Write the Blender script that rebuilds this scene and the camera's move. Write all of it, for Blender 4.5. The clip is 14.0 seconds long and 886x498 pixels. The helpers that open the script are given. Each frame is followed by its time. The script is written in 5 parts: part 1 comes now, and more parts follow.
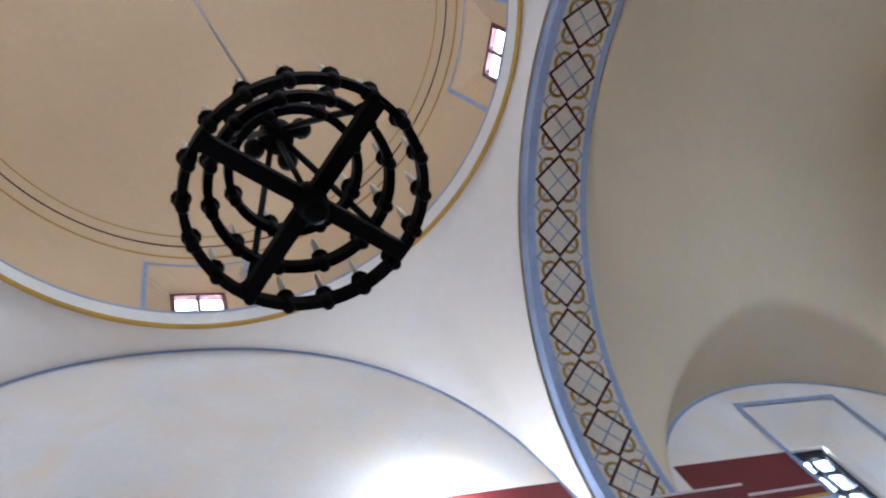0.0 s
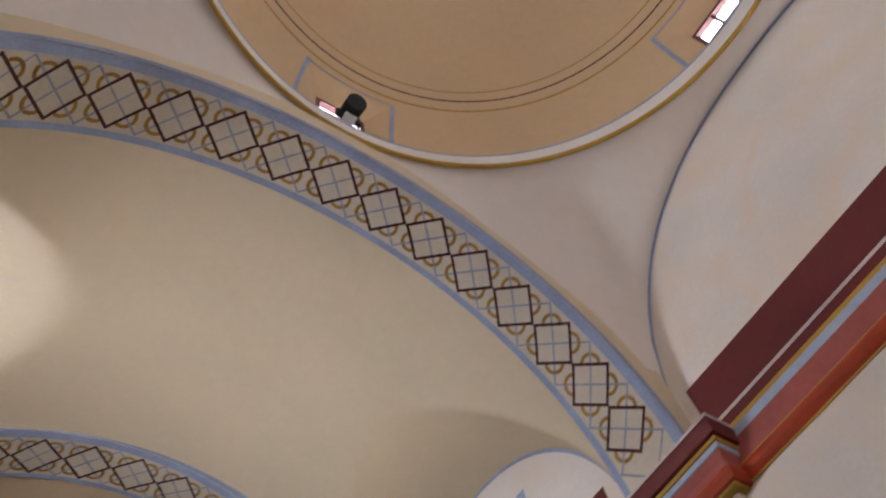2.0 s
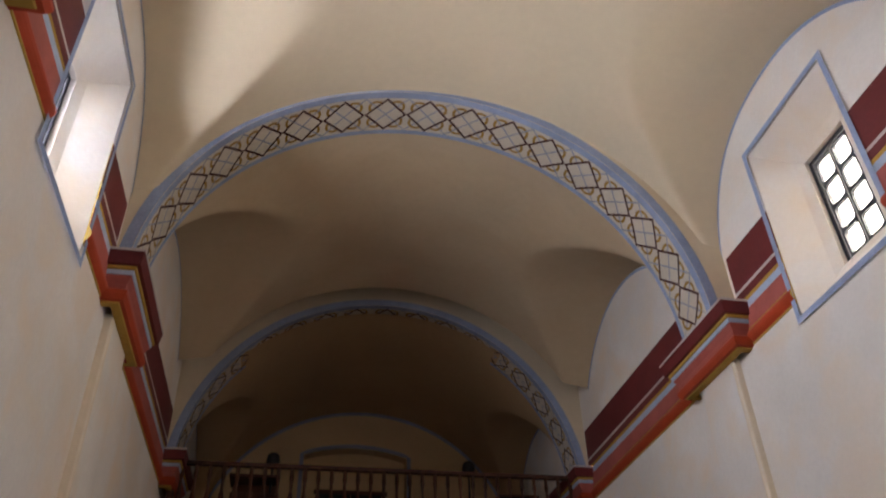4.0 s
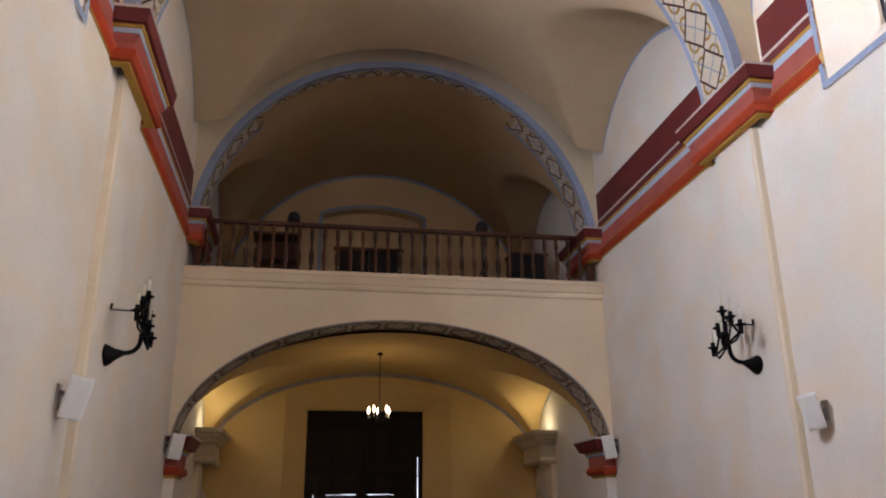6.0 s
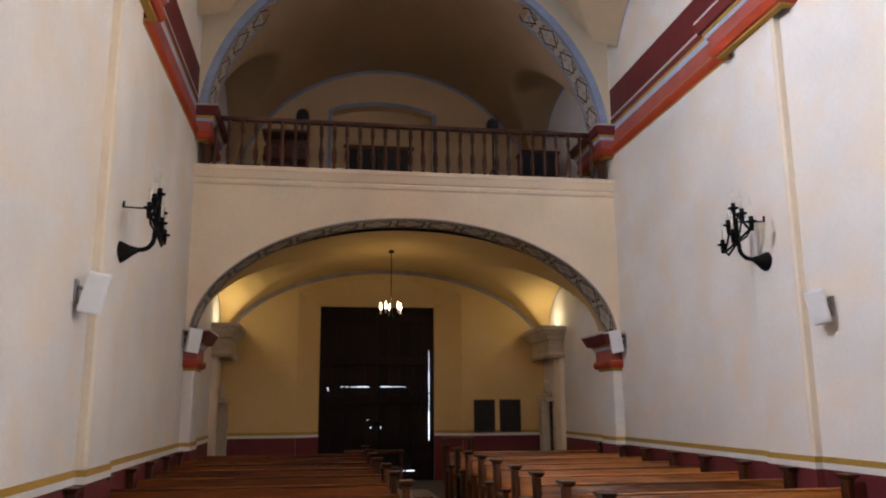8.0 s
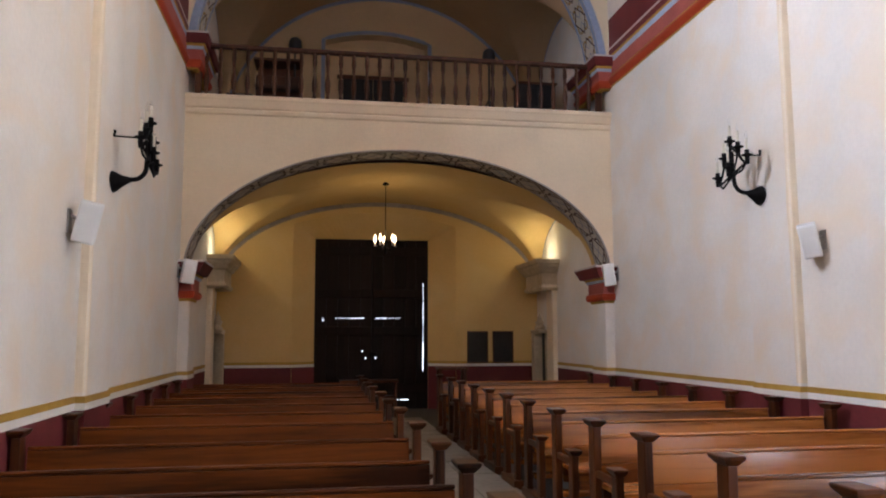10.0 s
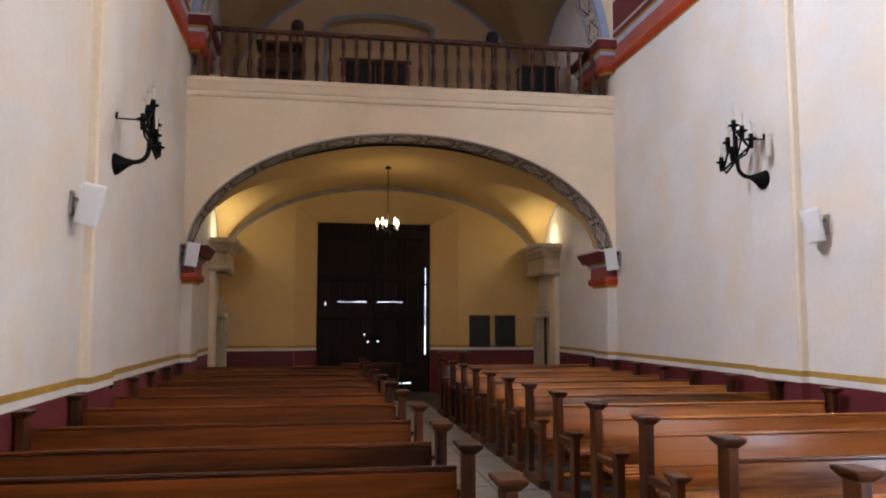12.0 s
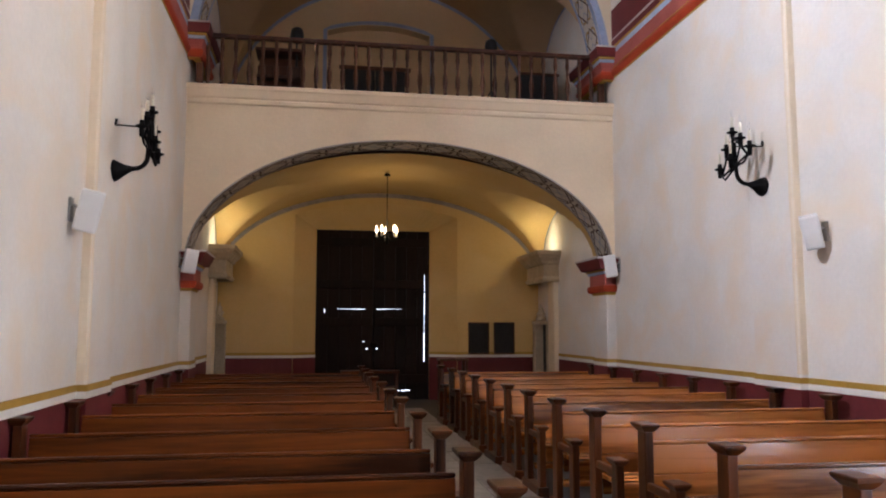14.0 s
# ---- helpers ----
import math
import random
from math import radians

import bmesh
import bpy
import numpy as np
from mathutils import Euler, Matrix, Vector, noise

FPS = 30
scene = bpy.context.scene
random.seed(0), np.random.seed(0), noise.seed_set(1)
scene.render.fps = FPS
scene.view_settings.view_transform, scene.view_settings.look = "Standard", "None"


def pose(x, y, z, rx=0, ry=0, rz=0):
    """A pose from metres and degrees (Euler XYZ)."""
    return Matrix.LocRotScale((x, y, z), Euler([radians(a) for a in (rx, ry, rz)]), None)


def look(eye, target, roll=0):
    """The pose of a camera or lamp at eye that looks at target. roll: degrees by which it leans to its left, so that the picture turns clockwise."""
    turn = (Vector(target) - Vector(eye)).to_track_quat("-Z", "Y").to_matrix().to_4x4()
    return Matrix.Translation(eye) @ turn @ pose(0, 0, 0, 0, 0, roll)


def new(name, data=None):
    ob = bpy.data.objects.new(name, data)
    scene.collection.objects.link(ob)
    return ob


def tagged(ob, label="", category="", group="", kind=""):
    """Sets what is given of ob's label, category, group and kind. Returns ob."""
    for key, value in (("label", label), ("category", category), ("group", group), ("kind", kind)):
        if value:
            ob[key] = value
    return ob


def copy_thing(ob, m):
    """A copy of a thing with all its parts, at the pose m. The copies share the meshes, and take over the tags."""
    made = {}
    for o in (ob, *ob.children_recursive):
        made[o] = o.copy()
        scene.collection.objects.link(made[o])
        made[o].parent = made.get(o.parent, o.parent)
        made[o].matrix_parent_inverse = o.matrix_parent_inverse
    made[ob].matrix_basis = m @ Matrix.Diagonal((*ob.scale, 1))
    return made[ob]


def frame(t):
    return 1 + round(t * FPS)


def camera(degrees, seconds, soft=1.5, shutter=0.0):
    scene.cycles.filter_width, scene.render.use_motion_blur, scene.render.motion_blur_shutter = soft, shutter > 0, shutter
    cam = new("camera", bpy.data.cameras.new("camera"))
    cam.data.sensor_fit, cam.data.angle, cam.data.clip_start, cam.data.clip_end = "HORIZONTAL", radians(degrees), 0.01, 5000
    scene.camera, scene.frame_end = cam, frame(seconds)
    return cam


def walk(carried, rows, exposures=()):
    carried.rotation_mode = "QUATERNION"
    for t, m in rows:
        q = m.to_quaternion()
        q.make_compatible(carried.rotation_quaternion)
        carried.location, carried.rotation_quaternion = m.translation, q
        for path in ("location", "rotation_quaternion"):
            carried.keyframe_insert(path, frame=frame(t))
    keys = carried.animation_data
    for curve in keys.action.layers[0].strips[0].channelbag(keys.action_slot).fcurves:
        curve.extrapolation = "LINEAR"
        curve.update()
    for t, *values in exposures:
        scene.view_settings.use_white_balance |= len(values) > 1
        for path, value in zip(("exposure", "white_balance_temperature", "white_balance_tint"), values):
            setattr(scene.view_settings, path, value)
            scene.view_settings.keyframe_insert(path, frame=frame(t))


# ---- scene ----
# ---- plan of the church, metres; the nave runs along y, entrance at large y ----
H = 3.35            # half the width between the walls
YC = -0.16          # centre of the crossing
Y_ALTAR, Y_END = -10.0, 16.9
Z_COR0, Z_COR1, Z_RED = 5.53, 6.06, 6.72
ARCHES = [(-4.02, -3.30, -4.48, -3.24), (2.84, 3.60, 2.72, 3.95), (7.38, 8.12, 7.33, 8.62), (12.45, 13.10, 12.42, 13.50)]  # arch y, block y
R_ARCH, Z_ARCH = 3.12, 5.80
Y_LOFT = 12.49
WIN_Y = (5.69, -6.70)
DOOR_Y, DOOR_TOP = (1.45, 2.55), 2.20   # side door of the crossing, right wall
R_RING, Z_RING, DOME_RISE = 3.01, 9.25, 2.65   # foot of the dome

cam = camera(59.30, 14.0, soft=2.0, shutter=0.2)
PATH = [
    (0.0, pose(-1.325, 0.543, 1.887, 153.30, 19.82, -99.50)),
    (0.5, pose(-1.396, 0.619, 1.526, 158.05, 17.67, -81.74)),
    (1.0, pose(-1.400, 0.613, 1.536, 159.10, 14.22, -61.01)),
    (1.5, pose(-1.399, 0.613, 1.527, 155.99, 10.41, -45.49)),
    (2.0, pose(-1.395, 0.605, 1.527, 152.35, 7.59, -32.45)),
    (2.5, pose(-1.398, 0.616, 1.535, 144.99, 5.55, -22.14)),
    (3.0, pose(-1.405, 0.612, 1.542, 139.92, 3.76, -14.58)),
    (3.5, pose(-1.396, 0.624, 1.540, 132.58, 2.66, -11.70)),
    (4.0, pose(-1.396, 0.630, 1.540, 126.04, 1.42, -10.48)),
    (4.2, pose(-1.397, 0.630, 1.539, 122.99, 1.30, -10.50)),
    (6.5, pose(-1.399, 0.622, 1.534, 106.81, 0.43, -9.63)),
    (7.0, pose(-1.398, 0.622, 1.528, 104.67, 0.29, -10.34)),
    (7.5, pose(-1.394, 0.622, 1.523, 102.87, 0.36, -8.88)),
    (8.0, pose(-1.391, 0.629, 1.518, 101.37, 0.40, -8.91)),
    (8.5, pose(-1.387, 0.627, 1.514, 99.71, 0.72, -8.97)),
    (9.0, pose(-1.384, 0.628, 1.509, 98.30, 0.56, -9.19)),
    (11.5, pose(-1.387, 0.634, 1.491, 95.51, -0.15, -9.26)),
    (12.0, pose(-1.386, 0.634, 1.489, 95.36, -0.05, -9.19)),
    (12.5, pose(-1.383, 0.635, 1.488, 95.17, 0.00, -9.22)),
    (13.0, pose(-1.385, 0.635, 1.487, 95.21, 0.07, -9.26)),
    (13.5, pose(-1.382, 0.637, 1.485, 95.66, 0.03, -9.22)),
    (14.0, pose(-1.383, 0.637, 1.484, 95.90, -0.07, -9.25)),
]

walk(cam, PATH, exposures=[(0.0, -0.15, 4950, 6), (0.5, -0.12, 5200, 12), (1.0, -0.30, 5500, 12), (1.5, -0.48, 5800, 14), (2.0, -0.62, 6000, 15), (2.5, -0.70, 6100, 15), (3.0, -0.82, 6050, 15), (3.5, -0.80, 6000, 14), (4.2, -0.40, 5900, 14), (6.5, 0.42, 5700, 13), (8.0, 0.62, 5600, 13), (14.0, 0.85, 5500, 14)])

# ---- world, sun and the daylight in the window openings ----
world = bpy.data.worlds.new("world")
scene.world = world
world.use_nodes = True
wn = world.node_tree.nodes
sky = wn.new("ShaderNodeTexSky")
sky.sky_type = "NISHITA"
sky.sun_disc = False
sky.sun_elevation = radians(45)
sky.sun_rotation = radians(208)
wn["Background"].inputs[1].default_value = 0.12
world.node_tree.links.new(sky.outputs[0], wn["Background"].inputs[0])

sun_data = bpy.data.lights.new("sun", "SUN")
sun_data.energy = 5.0
sun_data.angle = radians(0.5)
sun_data.color = (1.0, 0.95, 0.86)
sun = new("sun", sun_data)
sun.matrix_world = look((0, 0, 30), (0.33 * 10, 0.62 * 10, 30 - 7.1))


def area_light(name, eye, target, w, h, power, color, spread=180):
    d = bpy.data.lights.new(name, "AREA")
    d.shape, d.size, d.size_y, d.energy, d.color, d.spread = "RECTANGLE", w, h, power, color, radians(spread)
    ob = new(name, d)
    ob.matrix_world = look(eye, target)
    return ob


def point_light(name, at, power, color, radius=0.03):
    d = bpy.data.lights.new(name, "POINT")
    d.energy, d.color, d.shadow_soft_size = power, color, radius
    ob = new(name, d)
    ob.location = at
    return ob


DAY = (0.93, 0.97, 1.0)
WARM = (1.0, 0.72, 0.34)
PALE = (1.0, 0.88, 0.50)
# side windows: bay by the crossing and the bay before the altar; daylight in the openings, stronger from the left
for sx, y, power, color, aim, fan in ((-1, WIN_Y[0], 1230, (0.97, 0.98, 1.0), 5.5, 172), (1, WIN_Y[0], 275, (1.0, 0.87, 0.66), 5.6, 140), (-1, WIN_Y[1], 430, DAY, 5.0, 120), (1, WIN_Y[1], 160, DAY, 5.0, 120)):
    area_light("daylight", (sx * (H + 0.57), y, 6.55), (0, y, aim), 1.00, 2.25, power, color, fan)
# the open side door of the crossing
area_light("daylight_side_door", (H + 0.57, (DOOR_Y[0] + DOOR_Y[1]) / 2, 1.15), (0, 2.6, 0.9), 1.05, 2.1, 85, DAY, 150)
# dome windows
for ang in (0, 90, 180, 270):
    a = radians(ang)
    e = Vector(((R_RING + 0.14) * math.cos(a), YC + (R_RING + 0.14) * math.sin(a), Z_RING + 0.55))
    area_light("daylight_dome", e, e - Vector((math.cos(a), math.sin(a), 0.35)), 0.56, 0.44, 60, DAY, 160)
# uplights on the cornice of the crossing and on the capitals under the loft
point_light("uplight_cornice", (3.12, -1.95, 6.48), 105, (1.0, 0.95, 0.88), 0.05)
point_light("uplight_cornice", (-3.12, -1.95, 6.48), 105, (1.0, 0.95, 0.88), 0.05)
for s in (-1, 1):
    point_light("uplight_capital", (s * 3.02, 15.80, 3.20), 5.5, PALE, 0.10)

# ---- materials ----
def lerp_color(c, k):
    return tuple(min(1.0, v * k) for v in c) + (1.0,)


def material(name, color, rough=0.8, metal=0.0, big=0.12, small=0.08, big_scale=0.7, small_scale=18.0, bump=0.05,
             stain=None, stain_amount=0.0, spec=0.3, stretch=(1, 1, 1)):
    """Painted or plain surface: colour mottled at two scales, optional stains of a second colour, and fine relief."""
    m = bpy.data.materials.new(name)
    m.use_nodes = True
    n, l = m.node_tree.nodes, m.node_tree.links
    b = n["Principled BSDF"]
    b.inputs["Roughness"].default_value = rough
    b.inputs["Metallic"].default_value = metal
    b.inputs["Specular IOR Level"].default_value = spec
    tc = n.new("ShaderNodeNewGeometry")
    mp = n.new("ShaderNodeMapping")
    mp.inputs["Scale"].default_value = stretch
    l.new(tc.outputs["Position"], mp.inputs[0])
    n1, n2 = n.new("ShaderNodeTexNoise"), n.new("ShaderNodeTexNoise")
    n1.inputs["Scale"].default_value, n1.inputs["Detail"].default_value = big_scale, 5.0
    n2.inputs["Scale"].default_value, n2.inputs["Detail"].default_value = small_scale, 4.0
    l.new(mp.outputs[0], n1.inputs["Vector"])
    l.new(mp.outputs[0], n2.inputs["Vector"])
    r1, r2 = n.new("ShaderNodeValToRGB"), n.new("ShaderNodeValToRGB")
    for r, k in ((r1, big), (r2, small)):
        r.color_ramp.elements[0].position, r.color_ramp.elements[1].position = 0.3, 0.7
        r.color_ramp.elements[0].color = (1 - k,) * 3 + (1,)
        r.color_ramp.elements[1].color = (1, 1, 1, 1)
    l.new(n1.outputs[0], r1.inputs[0])
    l.new(n2.outputs[0], r2.inputs[0])
    base = n.new("ShaderNodeMix")
    base.data_type, base.blend_type = "RGBA", "MULTIPLY"
    base.inputs[0].default_value = 1.0
    base.inputs[6].default_value = lerp_color(color, 1.0)
    l.new(r1.outputs[0], base.inputs[7])
    two = n.new("ShaderNodeMix")
    two.data_type, two.blend_type = "RGBA", "MULTIPLY"
    two.inputs[0].default_value = 1.0
    l.new(base.outputs[2], two.inputs[6])
    l.new(r2.outputs[0], two.inputs[7])
    out = two.outputs[2]
    if stain:
        n3 = n.new("ShaderNodeTexNoise")
        n3.inputs["Scale"].default_value, n3.inputs["Detail"].default_value = big_scale * 1.9, 6.0
        n3.inputs["Distortion"].default_value = 0.6
        l.new(mp.outputs[0], n3.inputs["Vector"])
        r3 = n.new("ShaderNodeValToRGB")
        r3.color_ramp.elements[0].position, r3.color_ramp.elements[1].position = 0.42, 0.82
        r3.color_ramp.elements[0].color, r3.color_ramp.elements[1].color = (0, 0, 0, 1), (stain_amount,) * 3 + (1,)
        l.new(n3.outputs[0], r3.inputs[0])
        mx = n.new("ShaderNodeMix")
        mx.data_type = "RGBA"
        l.new(r3.outputs[0], mx.inputs[0])
        l.new(out, mx.inputs[6])
        mx.inputs[7].default_value = lerp_color(stain, 1.0)
        out = mx.outputs[2]
    l.new(out, b.inputs["Base Color"])
    if bump:
        bp = n.new("ShaderNodeBump")
        bp.inputs["Strength"].default_value, bp.inputs["Distance"].default_value = bump, 0.02
        ad = n.new("ShaderNodeMath")
        ad.operation = "ADD"
        l.new(n1.outputs[0], ad.inputs[0])
        l.new(n2.outputs[0], ad.inputs[1])
        l.new(ad.outputs[0], bp.inputs["Height"])
        l.new(bp.outputs[0], b.inputs["Normal"])
    return m


def wood_material(name, dark, light, rough=0.35, scale=6.0, axis=(0.06, 1, 1), spec=0.5):
    """Varnished wood, its grain running along the axis with the smallest stretch, each board its own shade."""
    m = bpy.data.materials.new(name)
    m.use_nodes = True
    n, l = m.node_tree.nodes, m.node_tree.links
    b = n["Principled BSDF"]
    b.inputs["Specular IOR Level"].default_value = spec
    tc = n.new("ShaderNodeTexCoord")
    info = n.new("ShaderNodeObjectInfo")
    mp = n.new("ShaderNodeMapping")
    mp.inputs["Scale"].default_value = axis
    l.new(tc.outputs["Object"], mp.inputs[0])
    off = n.new("ShaderNodeVectorMath")
    off.operation = "ADD"
    sc = n.new("ShaderNodeVectorMath")
    sc.operation = "SCALE"
    sc.inputs[0].default_value = (13.0, 7.0, 5.0)
    l.new(info.outputs["Random"], sc.inputs["Scale"])
    l.new(mp.outputs[0], off.inputs[0])
    l.new(sc.outputs[0], off.inputs[1])
    n1, n2 = n.new("ShaderNodeTexNoise"), n.new("ShaderNodeTexNoise")
    n1.inputs["Scale"].default_value, n1.inputs["Detail"].default_value, n1.inputs["Distortion"].default_value = scale, 6.0, 1.2
    n2.inputs["Scale"].default_value, n2.inputs["Detail"].default_value = scale * 9, 4.0
    l.new(off.outputs[0], n1.inputs["Vector"])
    l.new(off.outputs[0], n2.inputs["Vector"])
    mixn = n.new("ShaderNodeMath")
    mixn.operation = "MULTIPLY_ADD"
    mixn.inputs[1].default_value, mixn.inputs[2].default_value = 0.35, -0.12
    l.new(n2.outputs[0], mixn.inputs[0])
    sm = n.new("ShaderNodeMath")
    sm.operation = "ADD"
    l.new(n1.outputs[0], sm.inputs[0])
    l.new(mixn.outputs[0], sm.inputs[1])
    tone = n.new("ShaderNodeMath")
    tone.operation = "MULTIPLY_ADD"
    tone.inputs[1].default_value, tone.inputs[2].default_value = 0.30, -0.15
    l.new(info.outputs["Random"], tone.inputs[0])
    sm2 = n.new("ShaderNodeMath")
    sm2.operation = "ADD"
    l.new(sm.outputs[0], sm2.inputs[0])
    l.new(tone.outputs[0], sm2.inputs[1])
    r = n.new("ShaderNodeValToRGB")
    r.color_ramp.elements[0].position, r.color_ramp.elements[1].position = 0.34, 0.70
    r.color_ramp.elements[0].color, r.color_ramp.elements[1].color = dark + (1,), light + (1,)
    l.new(sm2.outputs[0], r.inputs[0])
    l.new(r.outputs[0], b.inputs["Base Color"])
    rr = n.new("ShaderNodeMapRange")
    rr.inputs[3].default_value, rr.inputs[4].default_value = rough - 0.08, rough + 0.14
    l.new(n1.outputs[0], rr.inputs[0])
    l.new(rr.outputs[0], b.inputs["Roughness"])
    bp = n.new("ShaderNodeBump")
    bp.inputs["Strength"].default_value, bp.inputs["Distance"].default_value = 0.12, 0.004
    l.new(sm.outputs[0], bp.inputs["Height"])
    l.new(bp.outputs[0], b.inputs["Normal"])
    return m


def glow_material(name, color, strength):
    m = bpy.data.materials.new(name)
    m.use_nodes = True
    b = m.node_tree.nodes["Principled BSDF"]
    b.inputs["Base Color"].default_value = color + (1,)
    b.inputs["Emission Color"].default_value = color + (1,)
    b.inputs["Emission Strength"].default_value = strength
    return m


def glass_material(name):
    m = bpy.data.materials.new(name)
    m.use_nodes = True
    b = m.node_tree.nodes["Principled BSDF"]
    b.inputs["Base Color"].default_value = (0.95, 0.97, 1, 1)
    b.inputs["Transmission Weight"].default_value = 1.0
    b.inputs["Roughness"].default_value = 0.02
    b.inputs["IOR"].default_value = 1.1
    return m


PLASTER = material("plaster_wall", (0.83, 0.77, 0.71), 0.9, big=0.16, small=0.05, big_scale=0.8, small_scale=22, bump=0.12,
                   stain=(0.78, 0.62, 0.45), stain_amount=0.85, spec=0.15)
LOFT_FRONT = material("plaster_loft_front", (0.86, 0.71, 0.52), 0.9, big=0.14, small=0.05, big_scale=0.8, small_scale=22, bump=0.12,
                      stain=(0.80, 0.63, 0.44), stain_amount=0.5, spec=0.15)
VAULT = material("plaster_vault", (0.71, 0.595, 0.42), 0.92, big=0.12, small=0.04, big_scale=0.45, small_scale=9, bump=0.08,
                 stain=(0.70, 0.56, 0.40), stain_amount=0.35, spec=0.12)
# darker, browner plaster for the middle bay
BROWN_VAULT = material("plaster_brown_vault", (0.63, 0.49, 0.32), 0.92, big=0.18, small=0.05, big_scale=0.5, small_scale=9, bump=0.08,
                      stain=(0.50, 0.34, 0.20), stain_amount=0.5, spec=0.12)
PENDENTIVE = material("plaster_crossing", (0.80, 0.73, 0.67), 0.92, big=0.08, small=0.04, big_scale=0.5, small_scale=9, bump=0.08,
                      stain=(0.74, 0.60, 0.44), stain_amount=0.3, spec=0.12)
DOME = material("plaster_dome", (0.62, 0.45, 0.27), 0.92, big=0.12, small=0.05, big_scale=0.5, small_scale=12, bump=0.08,
                stain=(0.60, 0.42, 0.24), stain_amount=0.4, spec=0.12)
LOFT_WALL = material("plaster_loft_wall", (0.74, 0.54, 0.31), 0.9, big=0.12, small=0.05, big_scale=0.7, small_scale=12, bump=0.08, stain=(0.60, 0.42, 0.22), stain_amount=0.35, spec=0.12)
# warm bounce and low light of the loft are put into this brown
LOFT_VAULT_DIM = material("plaster_loft_vault_dim", (0.56, 0.38, 0.21), 0.92, big=0.14, small=0.05, big_scale=0.6, small_scale=9, bump=0.08, stain=(0.55, 0.38, 0.22), stain_amount=0.4, spec=0.12)
# yellow of the lamplight under the loft, put into the plaster colour
LAMPLIT_YELLOW = material("plaster_lamplit_yellow", (0.72, 0.48, 0.18), 0.9, big=0.10, small=0.05, bump=0.1, stain=(0.72, 0.55, 0.30), stain_amount=0.4, spec=0.15)
CREAM_EDGE = material("cream_edge_paint", (0.83, 0.70, 0.53), 0.85, big=0.14, small=0.05, bump=0.05)
BLUE = material("blue_paint", (0.36, 0.42, 0.60), 0.8, big=0.22, small=0.15, big_scale=2.5, small_scale=30, bump=0.03)
BLUE_GREY = material("blue_grey_line", (0.36, 0.38, 0.46), 0.8, big=0.25, small=0.2, big_scale=4, bump=0)
LAVENDER = material("lavender_paint", (0.42, 0.50, 0.66), 0.75, big=0.15, small=0.1, big_scale=3, bump=0.02)
DARK_RED = material("dark_red_paint", (0.155, 0.022, 0.022), 0.6, big=0.25, small=0.12, big_scale=1.5, small_scale=25, bump=0.05)
DADO_RED = material("dado_red_paint", (0.165, 0.027, 0.030), 0.6, big=0.25, small=0.15, big_scale=1.8, small_scale=25, bump=0.05)
PINK_RED = material("pink_red_paint", (0.42, 0.11, 0.09), 0.65, big=0.2, small=0.1, big_scale=2.5, bump=0.03)
ORANGE_RED = material("orange_red_paint", (0.42, 0.052, 0.014), 0.6, big=0.2, small=0.1, big_scale=2.5, bump=0.03)
OCHRE = material("ochre_paint", (0.50, 0.30, 0.05), 0.7, big=0.2, small=0.12, big_scale=3, bump=0.02)
GOLD_LINE = material("gold_line_paint", (0.42, 0.24, 0.04), 0.7, big=0.25, small=0.2, big_scale=4, bump=0)
BROWN_LINE = material("brown_line_paint", (0.075, 0.02, 0.018), 0.7, big=0.3, small=0.2, big_scale=4, bump=0)
WHITE_LINE = material("white_line_paint", (0.80, 0.77, 0.72), 0.8, big=0.1, small=0.06, big_scale=2, bump=0.02)
CREAM_LINE = material("cream_fillet_paint", (0.62, 0.55, 0.52), 0.8, big=0.15, small=0.08, big_scale=2, bump=0.02)
FLOOR = material("stone_floor", (0.30, 0.26, 0.21), 0.55, big=0.35, small=0.25, big_scale=1.2, small_scale=14, bump=0.2, spec=0.4)
JOINT = material("floor_joint", (0.09, 0.08, 0.07), 0.9, bump=0.1)
# same pew wood, dimmer left and brighter right: light put into the colour
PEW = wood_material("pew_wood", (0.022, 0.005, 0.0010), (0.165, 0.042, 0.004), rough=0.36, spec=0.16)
PEW_LIT = wood_material("pew_wood_lit", (0.10, 0.031, 0.006), (0.42, 0.155, 0.032), rough=0.19, spec=0.65)
PEW_POST = wood_material("pew_post_wood", (0.014, 0.004, 0.0010), (0.085, 0.023, 0.004), rough=0.36, spec=0.3, axis=(1, 1, 0.08))
DOOR_WOOD = wood_material("door_wood", (0.006, 0.003, 0.002), (0.015, 0.007, 0.005), rough=0.65, axis=(1, 1, 0.08), spec=0.15)
RAIL_WOOD = wood_material("rail_wood", (0.036, 0.012, 0.006), (0.10, 0.036, 0.015), rough=0.5, axis=(1, 1, 0.1), spec=0.3)
WINDOW_WOOD = wood_material("window_wood", (0.05, 0.012, 0.010), (0.10, 0.025, 0.02), rough=0.5)
IRON = material("black_iron", (0.008, 0.007, 0.007), 0.6, metal=0.0, big=0.3, small=0.3, big_scale=6, bump=0.1, spec=0.08)
DARK_METAL = material("dark_window_metal", (0.03, 0.03, 0.04), 0.5, big=0.2, small=0.2, bump=0.02)
WHITE_PLASTIC = material("white_speaker_plastic", (0.78, 0.77, 0.76), 0.45, big=0.04, small=0.03, bump=0.01)
GREY_BRACKET = material("grey_bracket", (0.35, 0.33, 0.31), 0.6, bump=0.02)
CANDLE = material("candle_white", (0.78, 0.72, 0.58), 0.5, big=0.08, small=0.04, bump=0.02)
BULB_CLEAR = glass_material("bulb_glass")
GLASS = glass_material("window_glass")
BULB_LIT = glow_material("bulb_lit", (1.0, 0.72, 0.42), 4.5)
